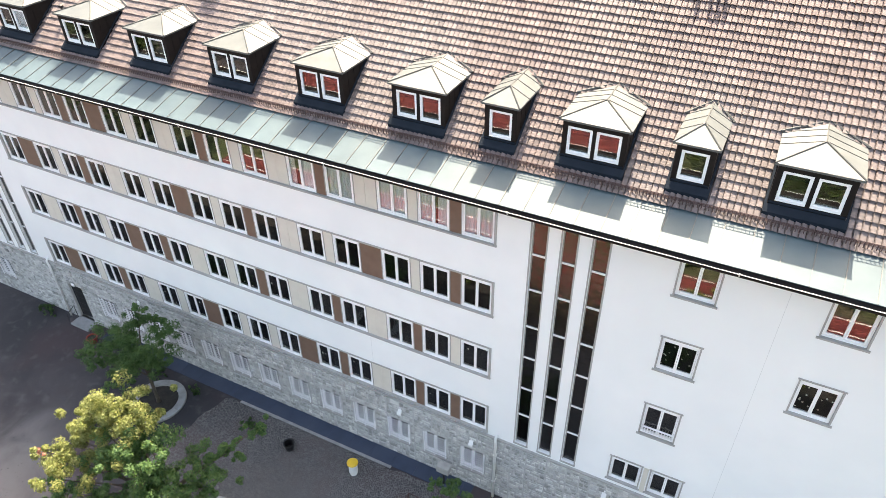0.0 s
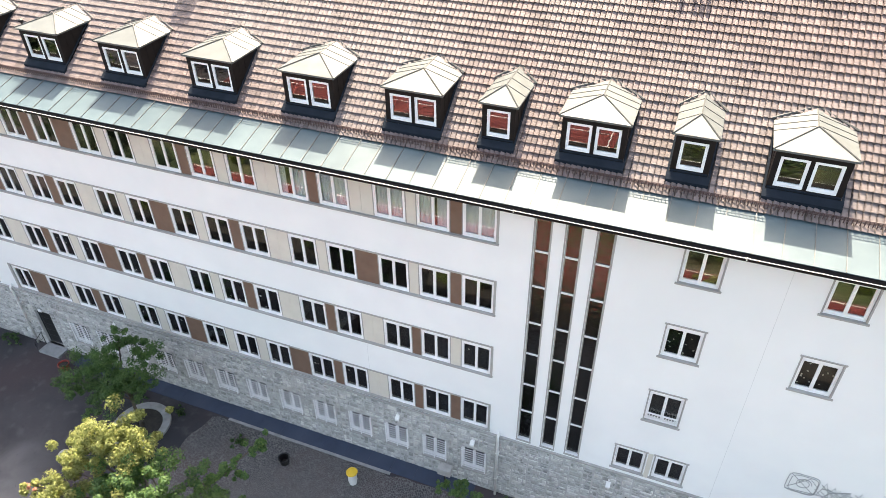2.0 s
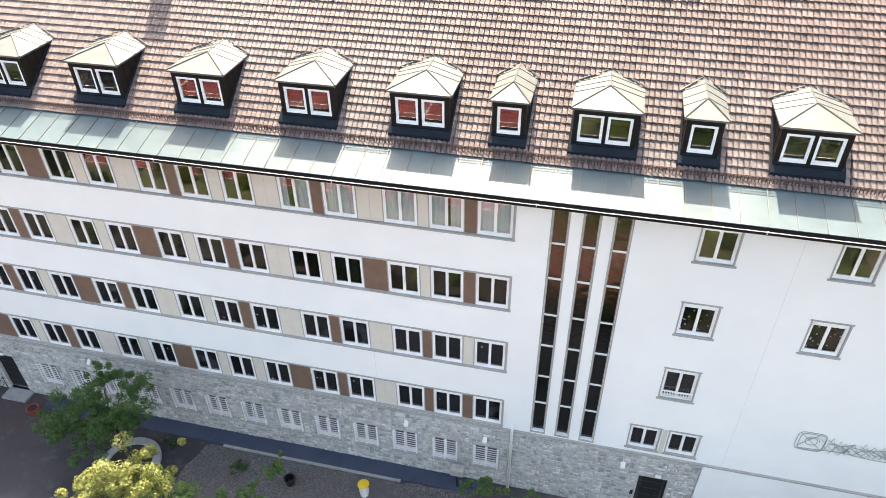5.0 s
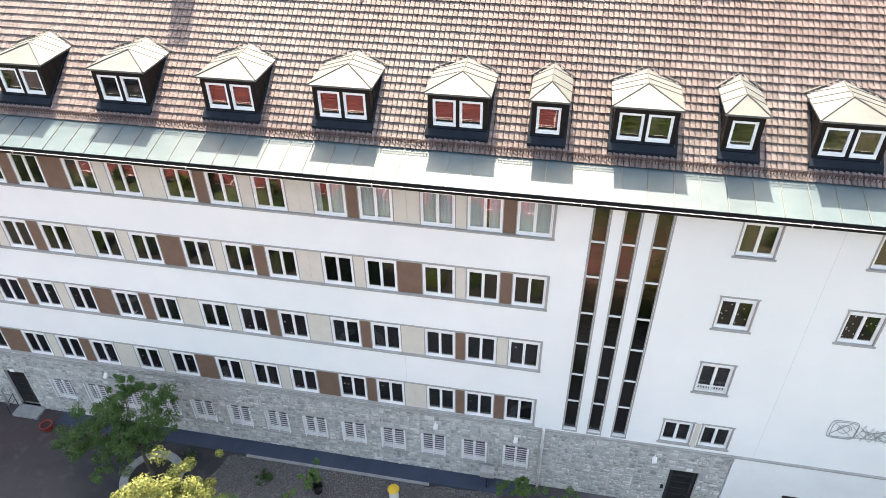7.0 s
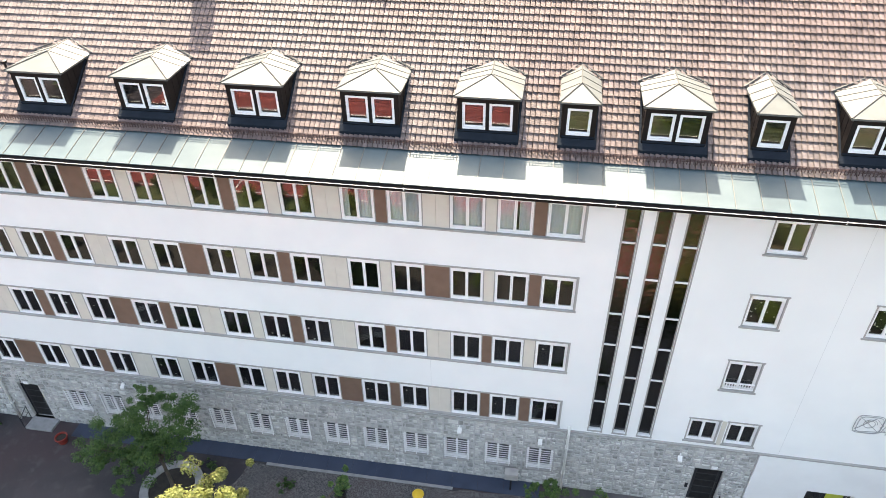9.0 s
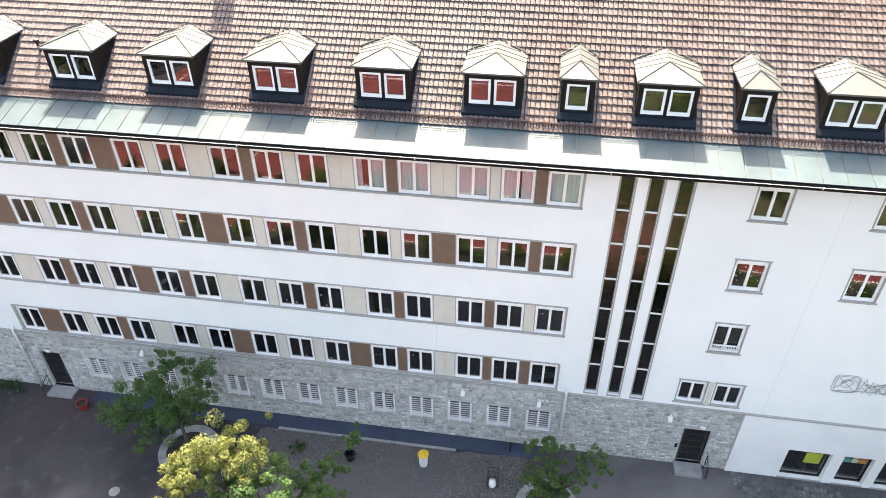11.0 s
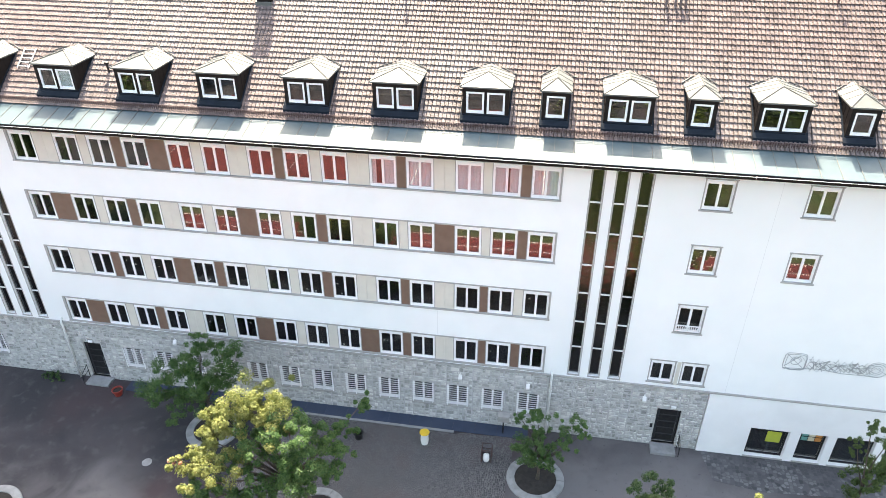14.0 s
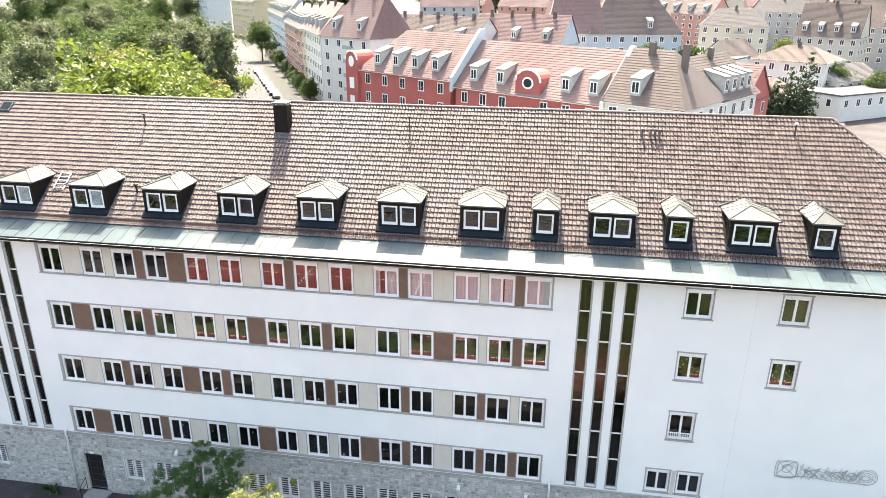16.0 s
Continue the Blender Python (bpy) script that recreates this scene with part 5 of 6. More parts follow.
DORMER_TOP = material("pale_sheet_roof", (0.22, 0.215, 0.205), (0.18, 0.175, 0.17), 1.5, 0.6)


def house(label, cx, cy, w, d, h, yaw, wall, roof_c, rise, cols, rows, hip=0.0, hip_left=None, dormers=0, dormer_at=(), chimneys=1, balcony=False, storey=3.1, trim_mat=PVC, side_cols=0, flat=False, far=False):
    """A house whose front (low y side) is centred on the origin of its Empty."""
    t = thing("house", label, "house", "houses of the town")
    g = Geo().box(-w / 2, w / 2, 0, d, 0, h)
    part("wall", g, WALLS[wall], t)
    e = 0.5
    if flat:
        rp = part("roof", Geo().box(-w / 2 - 0.2, w / 2 + 0.2, -0.2, d + 0.2, h + 0.002, h + 0.35), ROOFS[roof_c], t)
    else:
        a, b, zt = w / 2 + 0.25, d / 2, h + rise
        k = hip * d / 2
        kl = k if hip_left is None else hip_left * d / 2
        v = [(-a, -e, h - 0.25), (a, -e, h - 0.25), (a, d + e, h - 0.25), (-a, d + e, h - 0.25), (-a + kl, b, zt), (a - k, b, zt)]
        rp = part("roof", Geo().add(v, [(0, 1, 5, 4), (2, 3, 4, 5), (3, 2, 1, 0)] + ([(1, 2, 5)] if k else []) + ([(0, 4, 3)] if kl else [])), ROOFS[roof_c], t)
        for sx, kk in ((-1, kl), (1, k)):
            if not kk:
                xg = sorted((sx * w / 2, sx * (w / 2 - 0.3)))
                part("gable", Geo().prism([(0, h - 0.001), (d, h - 0.001), (b, zt - 0.25)], "x", *xg), WALLS[wall], t)
        # courses of tiles on the front slope
        gg = Geo()
        n = int(math.hypot(d / 2 + e, rise) / 0.42)
        for i in range(n):
            f0 = i / n
            y0 = -e + (b + e) * f0
            z0 = h - 0.25 + (rise + 0.25) * f0
            gg.box(-a + kl * f0 + 0.05, a - k * f0 - 0.05, y0 + 0.02, y0 + 0.07, z0 - 0.02, z0 + 0.065)
        if n:
            part("roof_tiling", gg, ROOFS[roof_c], rp)["kind"] = "stuff"
        part("eaves_moulding", Geo().box(-w / 2 - 0.2, w / 2 + 0.2, -0.35, -0.002, h - 0.42, h - 0.26), PVC, t, "pale eaves moulding")
        for i in range(max(dormers, len(dormer_at))):
            x = -w / 2 + w * (dormer_at[i] if dormer_at else (i + 0.5) / dormers)
            f0 = 0.16
            y0 = -e + (b + e) * f0
            z0 = h - 0.25 + (rise + 0.25) * f0
            sl = (rise + 0.25) / (b + e)
            L = 2.1 / sl
            dm = part("dormer", Geo().prism([(y0, z0), (y0, z0 + 2.1), (y0 + L * 1.35, z0 + 2.1 + L * 0.35 * sl), (y0 + L * 1.2, z0 + L * 1.2 * sl - 0.1)], "x", x - 0.75, x + 0.75), DORMER_PALE, t, "pale grey dormer")
            part("window", Geo().box(x - 0.58, x + 0.58, y0 - 0.05, y0 - 0.004, z0 + 0.3, z0 + 1.85), PVC, dm)
            part("pane", Geo().box(x - 0.44, x - 0.06, y0 - 0.07, y0 - 0.052, z0 + 0.42, z0 + 1.7).box(x + 0.06, x + 0.44, y0 - 0.07, y0 - 0.052, z0 + 0.42, z0 + 1.7), TOWN_GLASS, dm)
            part("roof_sheet", Geo().prism([(y0 - 0.15, z0 + 2.11), (y0 + L * 1.35, z0 + 2.13 + L * 0.35 * sl), (y0 + L * 1.35, z0 + 2.26 + L * 0.35 * sl), (y0 - 0.15, z0 + 2.24)], "x", x - 0.88, x + 0.88), DORMER_TOP, dm)
        for i in range(chimneys):
            x = -w / 2 + (i + 0.7) * w / (chimneys + 0.4)
            part("chimney", Geo().box(x - 0.4, x + 0.4, b - 0.9, b - 0.3, h, zt + 0.9), ROOFS["brown"], t)
    if far:
        for r in range(rows):
            z = h - 2.4 - r * storey
            xs = [-w / 2 + (c + 0.5) * w / cols for c in range(cols)]
            band = Geo()
            for x in xs:
                band.box(x - 0.5, x + 0.5, -0.03, -0.002, z, z + 1.5)
            part("storey_glazing", band, TOWN_GLASS, t)
        t.matrix_basis = pose(cx, cy, 0, 0, 0, yaw)
        return t
    for r in range(rows):
        for c in range(cols):
            x = -w / 2 + (c + 0.5) * w / cols
            z = h - 2.4 - r * storey
            if z < 0.5:
                continue
            ww = 0.52
            fr = part("window", Geo().box(x - ww - 0.14, x + ww + 0.14, -0.05, -0.002, z - 0.14, z + 1.64), trim_mat, t)
            part("pane", Geo().box(x - ww, x - 0.05, -0.065, -0.052, z, z + 1.5).box(x + 0.05, x + ww, -0.065, -0.052, z, z + 1.5), TOWN_GLASS, fr)
            if balcony and c == cols // 2:
                bl = part("balcony", Geo().box(x - 1.6, x + 1.6, -1.3, -0.07, z - 0.45, z - 0.28), WALLS["white"], t)
                part("rail", Geo().box(x - 1.6, x + 1.6, -1.3, -1.25, z - 0.28, z + 0.55), WALLS["grey"], bl)
        for c in range(side_cols):
            yv = (c + 0.5) * d / side_cols
            z = h - 2.4 - r * storey
            for sx in (-1, 1):
                fr = part("window", Geo().box(min(sx * w / 2, sx * (w / 2 + 0.05)) + 0.003 * sx, max(sx * w / 2, sx * (w / 2 + 0.05)) + 0.003 * sx, yv - 0.62, yv + 0.62, z - 0.12, z + 1.6), trim_mat, t)
                xs = sx * (w / 2 + 0.056)
                part("pane", Geo().box(min(xs, xs + sx * 0.012), max(xs, xs + sx * 0.012), yv - 0.48, yv + 0.48, z, z + 1.48), TOWN_GLASS, fr)
    t.matrix_basis = pose(cx, cy, 0, 0, 0, yaw)
    return t


YR = -34.0
ux, uy = math.cos(radians(YR)), math.sin(radians(YR))


def along(s, back=0.0):
    """A place s along the line of the red houses, back behind it."""
    return -42.6 + ux * s - uy * back, 111.7 + uy * s + ux * back


x, y = along(11.2)
house("long red-plastered town house with red tiled roof and white dormers", x, y, 22.0, 13, 14.2, YR, "red", "red", 6.4, 5, 4, hip_left=0.9, dormer_at=(0.19, 0.40, 0.61, 0.82), chimneys=0, side_cols=2)
x, y = along(36.4)
house("red-plastered town house with red tiled roof and a rounded gable", x, y, 26.2, 13, 13.4, YR, "red", "red", 6.5, 7, 4, dormer_at=(0.12, 0.32, 0.76, 0.93), chimneys=0)
x, y = along(55.4)
house("white town house with a brown hipped roof at the street corner", x, y, 11.2, 12.5, 14.1, YR, "white", "brown", 6.2, 4, 3, hip=0.85, hip_left=0.0, dormer_at=(0.36,), chimneys=2, side_cols=4)
house("white wing with a brown tiled roof and four dormers", 17.6, 92.2, 13, 11, 13.9, 56, "white", "brown", 5.2, 4, 3, dormer_at=(0.2, 0.4, 0.6, 0.8), chimneys=1)
house("red-plastered wing with a pale red tiled roof", 16.6, 102.6, 9.5, 9.5, 12.0, YR, "red", "red", 5.0, 2, 3, chimneys=0, side_cols=2, dormer_at=(0.7,))
# pale firewall between the two red houses, and the gabled end bay
x, y = along(22.8)
t = thing("parapet", "pale stepped firewall between two red roofs", "wall")
part("coping", Geo().prism([(-0.6, 12.4), (-0.6, 14.6), (6.2, 21.6), (7.2, 21.6), (7.2, 17.0)], "x", -0.28, 0.28), WALLS["blue"], t)
t.matrix_basis = pose(x, y, 0, 0, 0, YR)
x, y = along(49.7)
t = thing("parapet", "low pale verge wall beside the brown roof", "wall")
part("coping", Geo().prism([(-0.5, 12.6), (-0.5, 13.6), (6.4, 20.5), (7.0, 20.5), (7.0, 17.0)], "x", -0.3, 0.3), WALLS["white"], t)
t.matrix_basis = pose(x, y, 0, 0, 0, YR)
x, y = along(-1.3, -0.6)
t = thing("gable", "narrow red gabled bay with a round window", "gable")
poly = [(-1.6, 0.0), (1.6, 0.0), (1.6, 15.6)] + [(1.6 * math.cos(a), 15.6 + 1.5 * math.sin(a)) for a in [k * math.pi / 8 for k in range(1, 8)]] + [(-1.6, 15.6)]
part("wall", Geo().prism(poly, "y", 0.0, 4.0), WALLS["red"], t)
part("moulding", Geo().tube([(p[0], -0.05, p[1]) for p in poly[2:]], 0.14, 6), PVC, t, "white rounded moulding")
part("window", Geo().prism([(0.7 * math.cos(k * math.pi / 8), 15.3 + 0.95 * math.sin(k * math.pi / 8)) for k in range(16)], "y", -0.06, -0.002), PVC, t)
for z in (10.6, 7.4):
    part("window", Geo().box(-0.6, 0.6, -0.06, -0.002, z, z + 1.9), PVC, t)
t.matrix_basis = pose(x, y, 0, 0, 0, YR)
# rounded gable on the red house
x, y = along(37.3)
t = thing("gable", "rounded red gable with an oval window", "gable")
poly = [(-2.2, 11.5), (2.2, 11.5), (2.2, 15.2)] + [(2.2 * math.cos(a), 15.2 + 1.7 * math.sin(a)) for a in [k * math.pi / 10 for k in range(1, 10)]] + [(-2.2, 15.2)]
part("wall", Geo().prism(poly, "y", -0.12, 3.0), WALLS["red"], t)
part("moulding", Geo().tube([(p[0], -0.15, p[1]) for p in poly[2:]], 0.16, 6), PVC, t, "white rounded moulding")
ov = [(1.0 * math.cos(k * math.pi / 10), 15.0 + 0.85 * math.sin(k * math.pi / 10)) for k in range(20)]
wn = part("window", Geo().prism(ov, "y", -0.2, -0.125), PVC, t)
part("pane", Geo().prism([(0.72 * a, 15.0 + 0.72 * (b - 15.0)) for a, b in ov], "y", -0.22, -0.202), TOWN_GLASS, wn)
t.matrix_basis = pose(x, y, 0, 0, 0, YR)

house("tall white town house with balconies and a red hipped roof", -56.0, 148.0, 18, 13, 17, -35, "white", "red", 9, 4, 5, hip=0.3, hip_left=0.9, dormers=2, chimneys=2, balcony=True)


def terrace(label, s0, s1, h, wall, roof_c, rise, dormers):
    """A house of the side street, front to the street, from s0 to s1 metres up it."""
    m, w = (s0 + s1) / 2, s1 - s0
    house(label, -63.5 - 0.451 * m, 153.1 + 0.892 * m, w, 12, h, -63.2, wall, roof_c, rise, max(2, round(w / 3.2)), 5, dormers=dormers, chimneys=2)


terrace("white town house along the side street with a red roof", 0.3, 29, 16.9, "white", "red", 7, 4)
terrace("narrow yellow town house in the side street", 29.2, 38, 16.6, "yellow", "red", 6, 1)
terrace("pink town house with a dark roof in the side street", 38.2, 86, 16.2, "pink", "grey", 6, 7)
terrace("pale blue town house in the side street", 86.2, 158, 17.4, "blue", "grey", 6, 9)
house("yellow town house at the bend of the street", -182, 372, 44, 14, 19, -50, "yellow", "grey", 7, 10, 5)
house("pale blue apartment house at the far end of the street", -232, 420, 40, 14, 22, -50, "blue", "grey", 5, 9, 6)
house("long town house with grey tiled roof and brick chimneys", -45, 186, 36, 13, 13.5, YR, "white", "brown", 6.5, 9, 3, dormers=3, chimneys=5)
house("town house with red roof, brick chimneys and pale blue dormers", -20, 180, 27, 13, 13.8, -22, "blue", "red", 7, 7, 3, dormers=3, chimneys=4)
house("tall town house with a steep red roof", -3, 204, 17, 15, 15, 4, "blue", "red", 11, 4, 4, hip=0.35, chimneys=2)
house("large villa with a pale brown hipped roof and black chimney", 14, 206, 27, 17, 15, 9, "blue", "brown", 10, 7, 3, hip=0.75, dormer_at=(0.66,), chimneys=2)
house("long pink town house with a brown roof", 34, 296, 40, 14, 18, -42, "pink", "brown", 6, 12, 5, dormers=6, chimneys=3)
house("white apartment house beside the pink one", 56, 310, 22, 14, 19, 0, "white", "grey", 5, 6, 5, chimneys=2)
house("cream apartment house with a pale hipped roof and terrace", 48, 238, 21, 15, 16.2, -12, "cream", "grey", 5, 6, 4, hip=0.7, chimneys=1, balcony=True)
house("grey apartment house with stacked balconies", 80, 292, 19, 14, 19, 8, "grey", "grey", 4, 5, 5, chimneys=1, balcony=True)
house("cream house with a steep dark brown roof and dormers", 77, 239, 19, 15, 13, -30, "cream", "brown", 10, 6, 3, dormers=4, chimneys=1, side_cols=3)
house("white block of flats at the edge of the town", 116, 300, 30, 14, 17, -10, "white", "grey", 2, 8, 5, flat=True)
house("white house with a flat grey hipped roof", 47.5, 174.5, 18, 14, 11.2, -35, "white", "brown", 3.2, 5, 3, hip=0.9, chimneys=1, side_cols=4)
house("low white house with a grey roof", 64.5, 174, 17, 11, 7.2, 38, "white", "grey", 3.2, 5, 2, chimneys=0)
house("white modern house with a flat roof", 62, 160, 20, 11, 5.6, 35, "white", "grey", 1, 5, 1, flat=True, side_cols=2)
house("low cream house with a brown roof", 48.5, 218, 13, 12, 7.8, 42, "cream", "brown", 5, 3, 2, chimneys=0, side_cols=2)
house("low white hall with a flat pale roof", 34, 214, 22, 12, 8, -30, "white", "grey", 1, 5, 1, flat=True)
house("low garden house with a pale red roof", 39.5, 165, 10, 9, 5.4, -35, "white", "red", 2.4, 3, 1, hip=0.8, chimneys=0)
for i in range(8):
    house("plastered town house with a tiled roof among the others", 98 + (i % 4) * 26 + rnd.uniform(-4, 4), 250 + (i // 4) * 46 + rnd.uniform(-10, 10), rnd.uniform(18, 24), 14, rnd.uniform(12, 16), rnd.uniform(-40, 30), rnd.choice(["white", "cream", "grey"]), rnd.choice(["red", "brown", "grey"]), 7, 6, 4, dormers=2, chimneys=2)
for i in range(48):
    xx, yy = -60 + (i % 16) * 27 + rnd.uniform(-8, 8), 330 + rnd.uniform(-20, 30) + (i % 2) * 40 + (i // 16) * 95
    house("distant plastered town house with a tiled roof", xx, yy, rnd.uniform(20, 30), 14, rnd.uniform(13, 19), rnd.uniform(-35, 35), rnd.choice(["white", "cream", "grey", "yellow", "pink"]), rnd.choice(["red", "brown", "grey"]), 6.5, 6, 4, chimneys=2, far=True)

g = Geo().prism([(-60, 40), (-38, 46), (-88, 160), (-118, 212), (-240, 440), (-600, 440), (-600, 40)], "z", 0.001, 0.01)
single("lawn", g, LAWN, "shaded grass under the park trees", "lawn", kind="structure")
# side street: kerbs, cars, lamps
g = Geo().prism([(-40, 128), (-66, 150), (-80, 187), (-100, 227), (-120, 264), (-162, 350), (-198, 392), (-230, 420), (-215, 383), (-118, 205), (-92, 150)], "z", 0.001, 0.014)
single("pavement", g, material("street_slabs", (0.022, 0.024, 0.026), (0.015, 0.017, 0.019), 0.8, 0.9, c3=(0.026, 0.031, 0.022), big=0.12), "grey slab pavement beside the street", "paving", kind="structure")
g = Geo().prism([(-64, 140), (-80, 168), (-105, 217), (-127, 262), (-163, 326), (-218, 430), (-226, 428), (-155, 296), (-121, 224), (-88, 160), (-82, 140)], "z", 0.002, 0.02)
single("road", g, material("pale_street", (0.040, 0.042, 0.047), (0.032, 0.034, 0.039), 0.6, 0.9), "pale asphalt street between houses and park", "road", kind="structure")
CARP = [material("car_paint_" + n, c, c, 1, 0.25, 0.3) for n, c in (("silver", (0.22, 0.225, 0.235)), ("dark", (0.03, 0.03, 0.04)), ("white", (0.5, 0.5, 0.5)), ("blue", (0.05, 0.08, 0.2)))]
RUBBER = material("tyre_rubber", (0.02, 0.02, 0.02), (0.03, 0.03, 0.03), 5, 0.9)


def car(paint, label):
    t = thing("car", label, "car", "parked cars")
    body = [(-2.1, 0.3), (2.1, 0.3), (2.15, 0.75), (1.3, 0.95), (0.7, 1.42), (-1.1, 1.45), (-1.9, 0.98), (-2.15, 0.85)]
    b = part("body", Geo().prism(body, "y", -0.85, 0.85), paint, t)
    part("windscreen", Geo().prism([(1.24, 0.98), (0.72, 1.38), (0.76, 1.41), (1.32, 0.99)], "y", -0.72, 0.72), TOWN_GLASS, b)
    for s in (-1, 1):
        part("side_window", Geo().prism([(1.05, 0.98), (0.6, 1.36), (-1.05, 1.38), (-1.6, 1.0)], "y", s * 0.855 - 0.004, s * 0.855 + 0.004), TOWN_GLASS, b)
        for xx in (-1.3, 1.3):
            part("wheel", Geo().tube([(xx, s * 0.70, 0.32), (xx, s * 0.88, 0.32)], 0.32, 12), RUBBER, t)
    return t


cars = [car(p, n + " parked car at the kerb") for p, n in zip(CARP, ("silver", "black", "white", "dark blue"))]
spots = []
for i in range(11):
    s = i * 6.2
    spots.append((-80.5 - s * 0.47, 164 + s * 0.89, 116))
for i in range(12):
    s = i * 6.4
    spots.append((-99 - s * 0.47, 186 + s * 0.88, 116))
for i, (x, y, a) in enumerate(spots):
    m = pose(x + rnd.uniform(-0.3, 0.3), y, 0.02, 0, 0, a)
    k = rnd.choice([0, 0, 1, 1, 1, 2, 3])
    if i < 4:
        cars[i].matrix_basis = m
    else:
        copy_thing(cars[k], m)

# park and garden trees: a few grown kinds, then repeated


def far_tree(label, mat, height, width, seed, n=12, size=0.25, per=120):
    rng = random.Random(seed)
    t = thing("tree", label, "tree", "park trees")
    part("trunk", Geo().tube([(0, 0, 0), (0.1, 0, height * 0.3), (0, 0.1, height * 0.7)], [0.35, 0.26, 0.1], 7), BARK, t)
    cl = []
    for k in range(n):
        a = rng.uniform(0, 6.28)
        zz = rng.uniform(0.35, 0.9)
        rr = width * 0.5 * math.sin(min(1.0, (1.05 - zz) * 1.9) * 1.5) * rng.uniform(0.35, 0.85)
        cl.append((rr * math.cos(a), rr * math.sin(a), height * zz, width * rng.uniform(0.2, 0.3)))
    cl.append((0, 0, height * 0.88, width * 0.2))
    cl.append((0, 0, height * 0.6, width * 0.32))
    for c in cl[:5]:
        part("limb", Geo().tube([(0, 0, height * 0.3), (c[0] * 0.6, c[1] * 0.6, c[2] * 0.85), c[:3]], [0.16, 0.1, 0.04], 5), BARK, t)
    part("crown", leaf_mesh("crown", mat, cl, per, size, rng, 0.9, 0.6), mat, t)
    return t


kinds = [
    far_tree("tall grey-green tree standing in the park", GREY_LEAF, 19, 11, 1),
    far_tree("broad green leafy tree in the park", PARK_LEAF, 16, 11, 2),
    far_tree("bright lime-green tree in full sun", LIME_LEAF, 12, 10, 3),
    far_tree("tall green park tree with a pale top", PARK_LEAF, 22, 10, 5, 15),
    far_tree("loose grey-green tree like a willow", GREY_LEAF, 15, 10, 7),
    far_tree("tall weeping tree with hanging green boughs", GREY_LEAF, 23, 8, 11, 18),
    far_tree("ochre-topped tree in late summer leaf", OCHRE_LEAF, 17, 10, 12),
    far_tree("deep green shady tree in the park", DEEP_LEAF, 15, 9, 13),
]
TREES = [(-40, 47, 2, 1.4), (-47, 54, 2, 1.5), (-55, 57, 2, 1.6), (-64, 58, 6, 0.8), (-73, 60, 4, 0.9), (-84, 66, 2, 0.9), (-50, 68, 7, 1.05), (-60, 71, 2, 1.6), (-70, 75, 7, 1.0), (-80, 79, 0, 0.9),
         (-92, 84, 4, 1.0), (-57, 82, 6, 0.95), (-66, 93, 7, 0.9), (-77, 94, 6, 1.15), (-86, 100, 1, 1.05), (-98, 100, 0, 1.1), (-110, 108, 4, 1.1), (-67, 109, 5, 1.0), (-74, 112, 5, 0.95), (-92, 120, 3, 0.95),
         (-104, 126, 1, 1.1), (-118, 130, 0, 1.1), (-84, 134, 7, 0.9), (-97, 142, 0, 1.0), (-112, 150, 1, 1.1), (-128, 152, 3, 0.9), (-97, 158, 4, 0.8), (-106, 168, 0, 1.0), (-124, 176, 1, 1.1), (-140, 176, 0, 1.1),
         (-118, 196, 3, 0.9), (-136, 204, 1, 1.1), (-156, 210, 0, 1.2), (-170, 230, 3, 1.0), (-100, 70, 0, 1.0), (-112, 84, 3, 0.9), (-126, 104, 1, 1.1), (-140, 130, 0, 1.1), (-158, 160, 1, 1.2), (-180, 190, 0, 1.2),
         (-121, 252, 1, 0.95), (-109, 236, 4, 0.4), (-70.5, 163, 2, 0.35), (-69, 158, 1, 0.38), (-71, 168, 4, 0.36), (-76.5, 173, 1, 0.3), (-79.5, 180, 1, 0.3), (-83, 186, 4, 0.32), (-87, 194, 1, 0.3), (-94, 207, 4, 0.35), (-102, 223, 1, 0.4),
         (37, 157.5, 2, 0.62), (30, 206, 1, 0.75), (58, 174, 1, 0.7), (76, 178, 4, 0.7), (92, 184, 1, 0.7), (104, 170, 2, 0.7), (112, 184, 1, 0.8), (126, 176, 4, 0.9), (16, 190, 1, 0.85), (98, 200, 1, 0.8), (140, 210, 1, 1.0)]
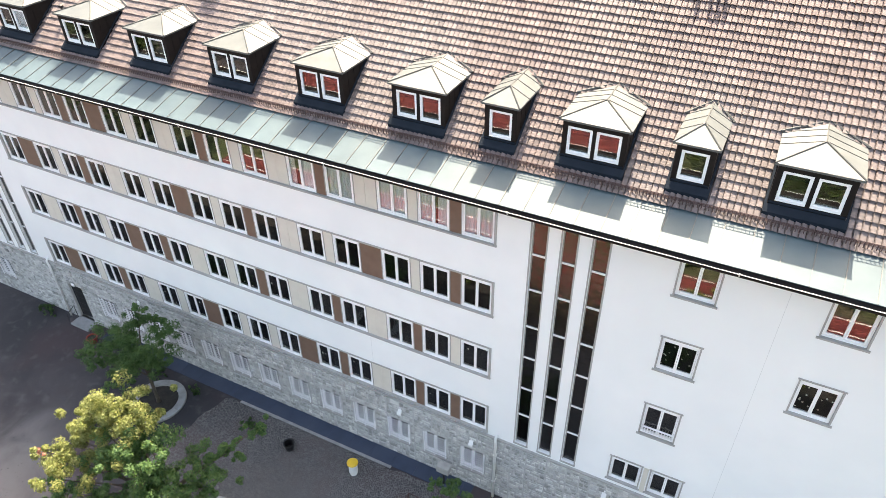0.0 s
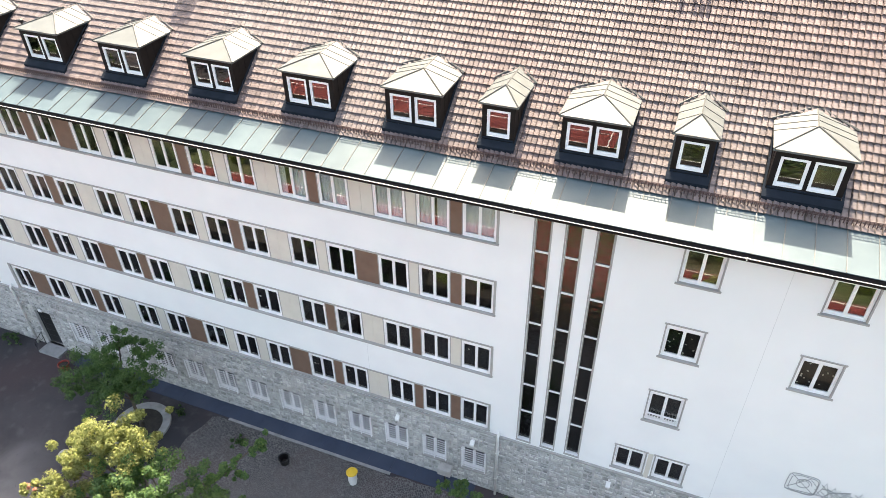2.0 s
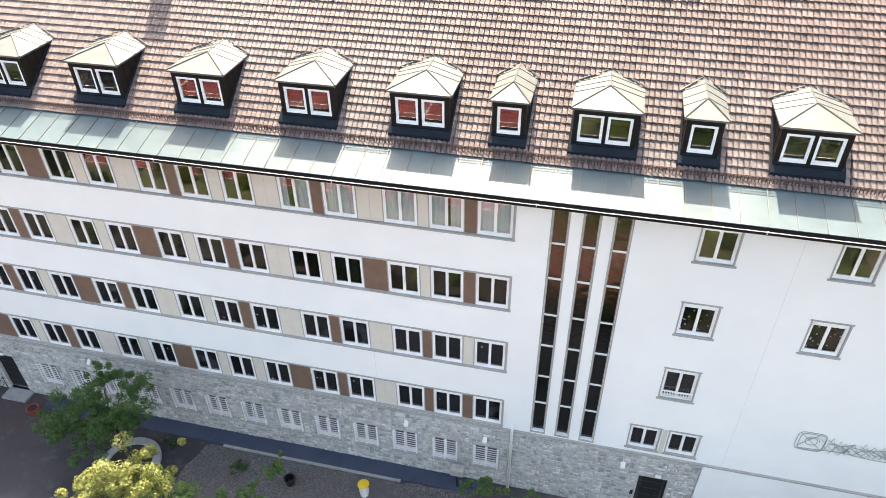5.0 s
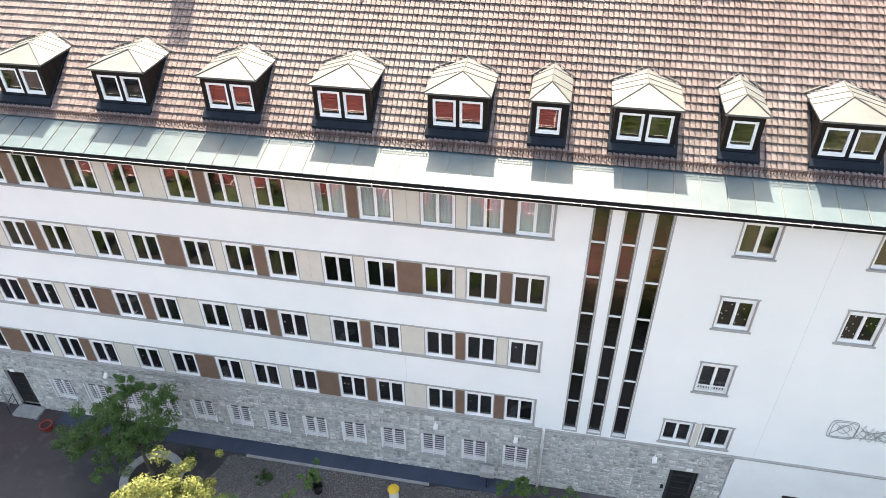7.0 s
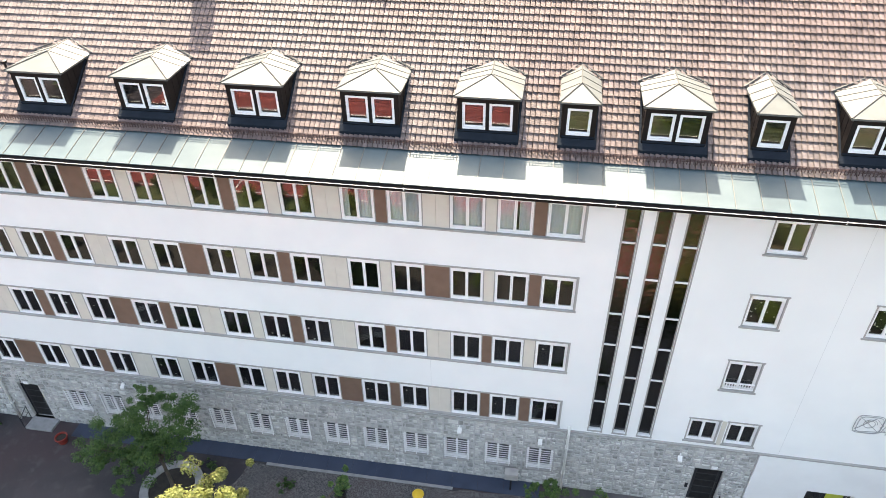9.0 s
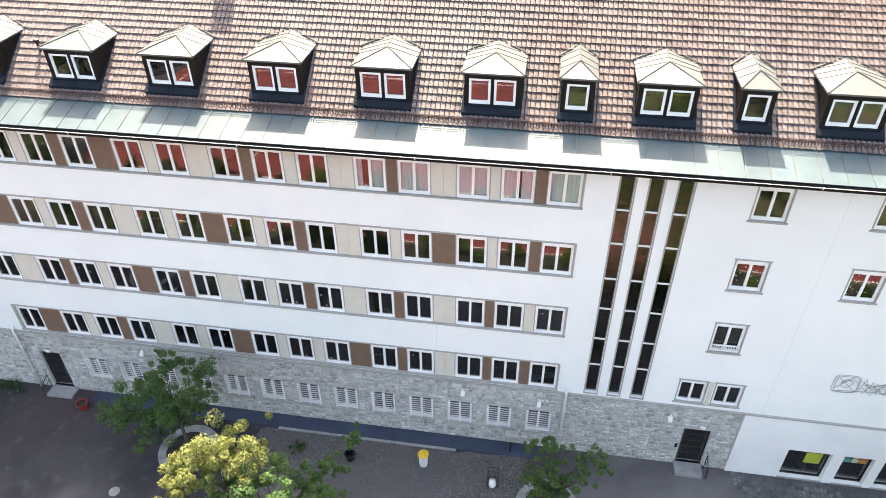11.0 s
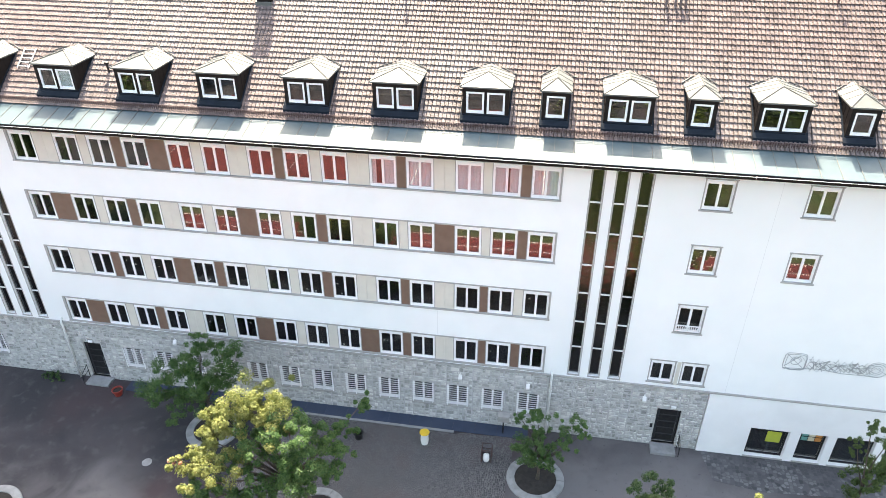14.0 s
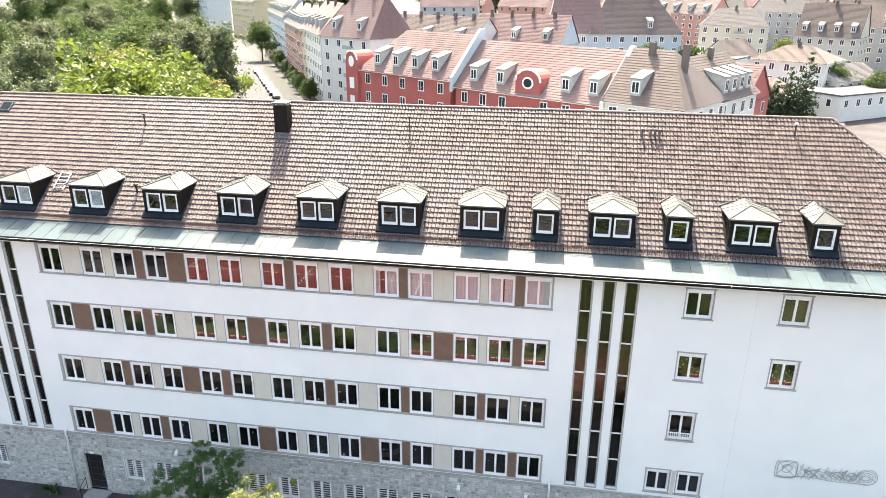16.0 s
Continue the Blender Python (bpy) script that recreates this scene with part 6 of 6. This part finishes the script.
# trees round the court, behind the camera
TREES += [(-23.6, 4.4, 1, 0.27), (-43, 3, 4, 0.42), (-49, 1, 1, 0.5), (-2.5, -4.5, 4, 0.34), (3, -7, 1, 0.42), (9, -6, 4, 0.4), (4, -14, 2, 0.6), (-3, -12, 2, 0.42), (-4, -20, 4, 0.6), (12, -16, 1, 0.7),
          (-30, -36, 1, 0.9), (-15, -38, 0, 0.9), (0, -40, 3, 0.8), (-44, -38, 4, 0.9), (-54, -16, 1, 0.9), (-60, -4, 4, 0.7), (16, -24, 1, 0.9), (-52, -28, 2, 0.7)]
hedge = random.Random(61)
for i in range(22):
    TREES.append((-40 + i * 2.5 + hedge.uniform(-0.5, 0.5), -2.35 + hedge.uniform(-0.3, 0.3), hedge.choice([1, 2, 4, 4]), hedge.uniform(0.10, 0.15)))
for i in range(34):
    TREES.append((-42 + i * 1.62 + hedge.uniform(-0.6, 0.6), 4.0 + (i % 2) * 1.4 + hedge.uniform(-0.3, 0.3), hedge.choice([1, 1, 4, 2]), hedge.uniform(0.09, 0.13)))
# woods and gardens further out
wood = random.Random(5)
for i in range(46):
    d = wood.uniform(0, 1)
    TREES.append((-118 - 170 * d - wood.uniform(0, 60), 150 + 330 * d + wood.uniform(-40, 40), wood.choice([0, 1, 3, 4]), wood.uniform(1.0, 1.4)))
for i in range(40):
    TREES.append((wood.uniform(-260, 420), wood.uniform(420, 760), wood.choice([0, 1, 3, 4]), wood.uniform(1.2, 1.9)))
for i in range(22):
    TREES.append((wood.uniform(50, 230), wood.uniform(165, 340), wood.choice([0, 1, 2, 4]), wood.uniform(0.5, 0.9)))
seen = set()
for x, y, k, s in TREES:
    m = pose(x, y, 0, 0, 0, rnd.uniform(0, 360))
    if k not in seen:
        seen.add(k)
        o = kinds[k]
        o.matrix_basis = m
    else:
        o = copy_thing(kinds[k], m)
    o.scale = (s, s, s * rnd.uniform(0.92, 1.05))

# dark conifers beside the red wing
rng = random.Random(44)
for i, (x, y, h) in enumerate([(45.6, 152, 15.5), (42.5, 153, 12), (40.5, 155, 9.5)]):
    t = thing("tree", "dark dense conifer beside the garden houses", "tree", "conifers")
    part("trunk", Geo().tube([(x, y, 0), (x, y, h * 0.9)], [0.25, 0.05], 7), BARK, t)
    cl = [(x + rng.uniform(-0.4, 0.4), y + rng.uniform(-0.4, 0.4), h * f, 0.35 + 2.9 * (1 - f)) for f in (0.15, 0.3, 0.42, 0.54, 0.66, 0.78, 0.88, 0.96)]
    part("crown", leaf_mesh("crown", CONIFER, cl, 90, 0.3, rng, 0.6, 0.5), CONIFER, t)
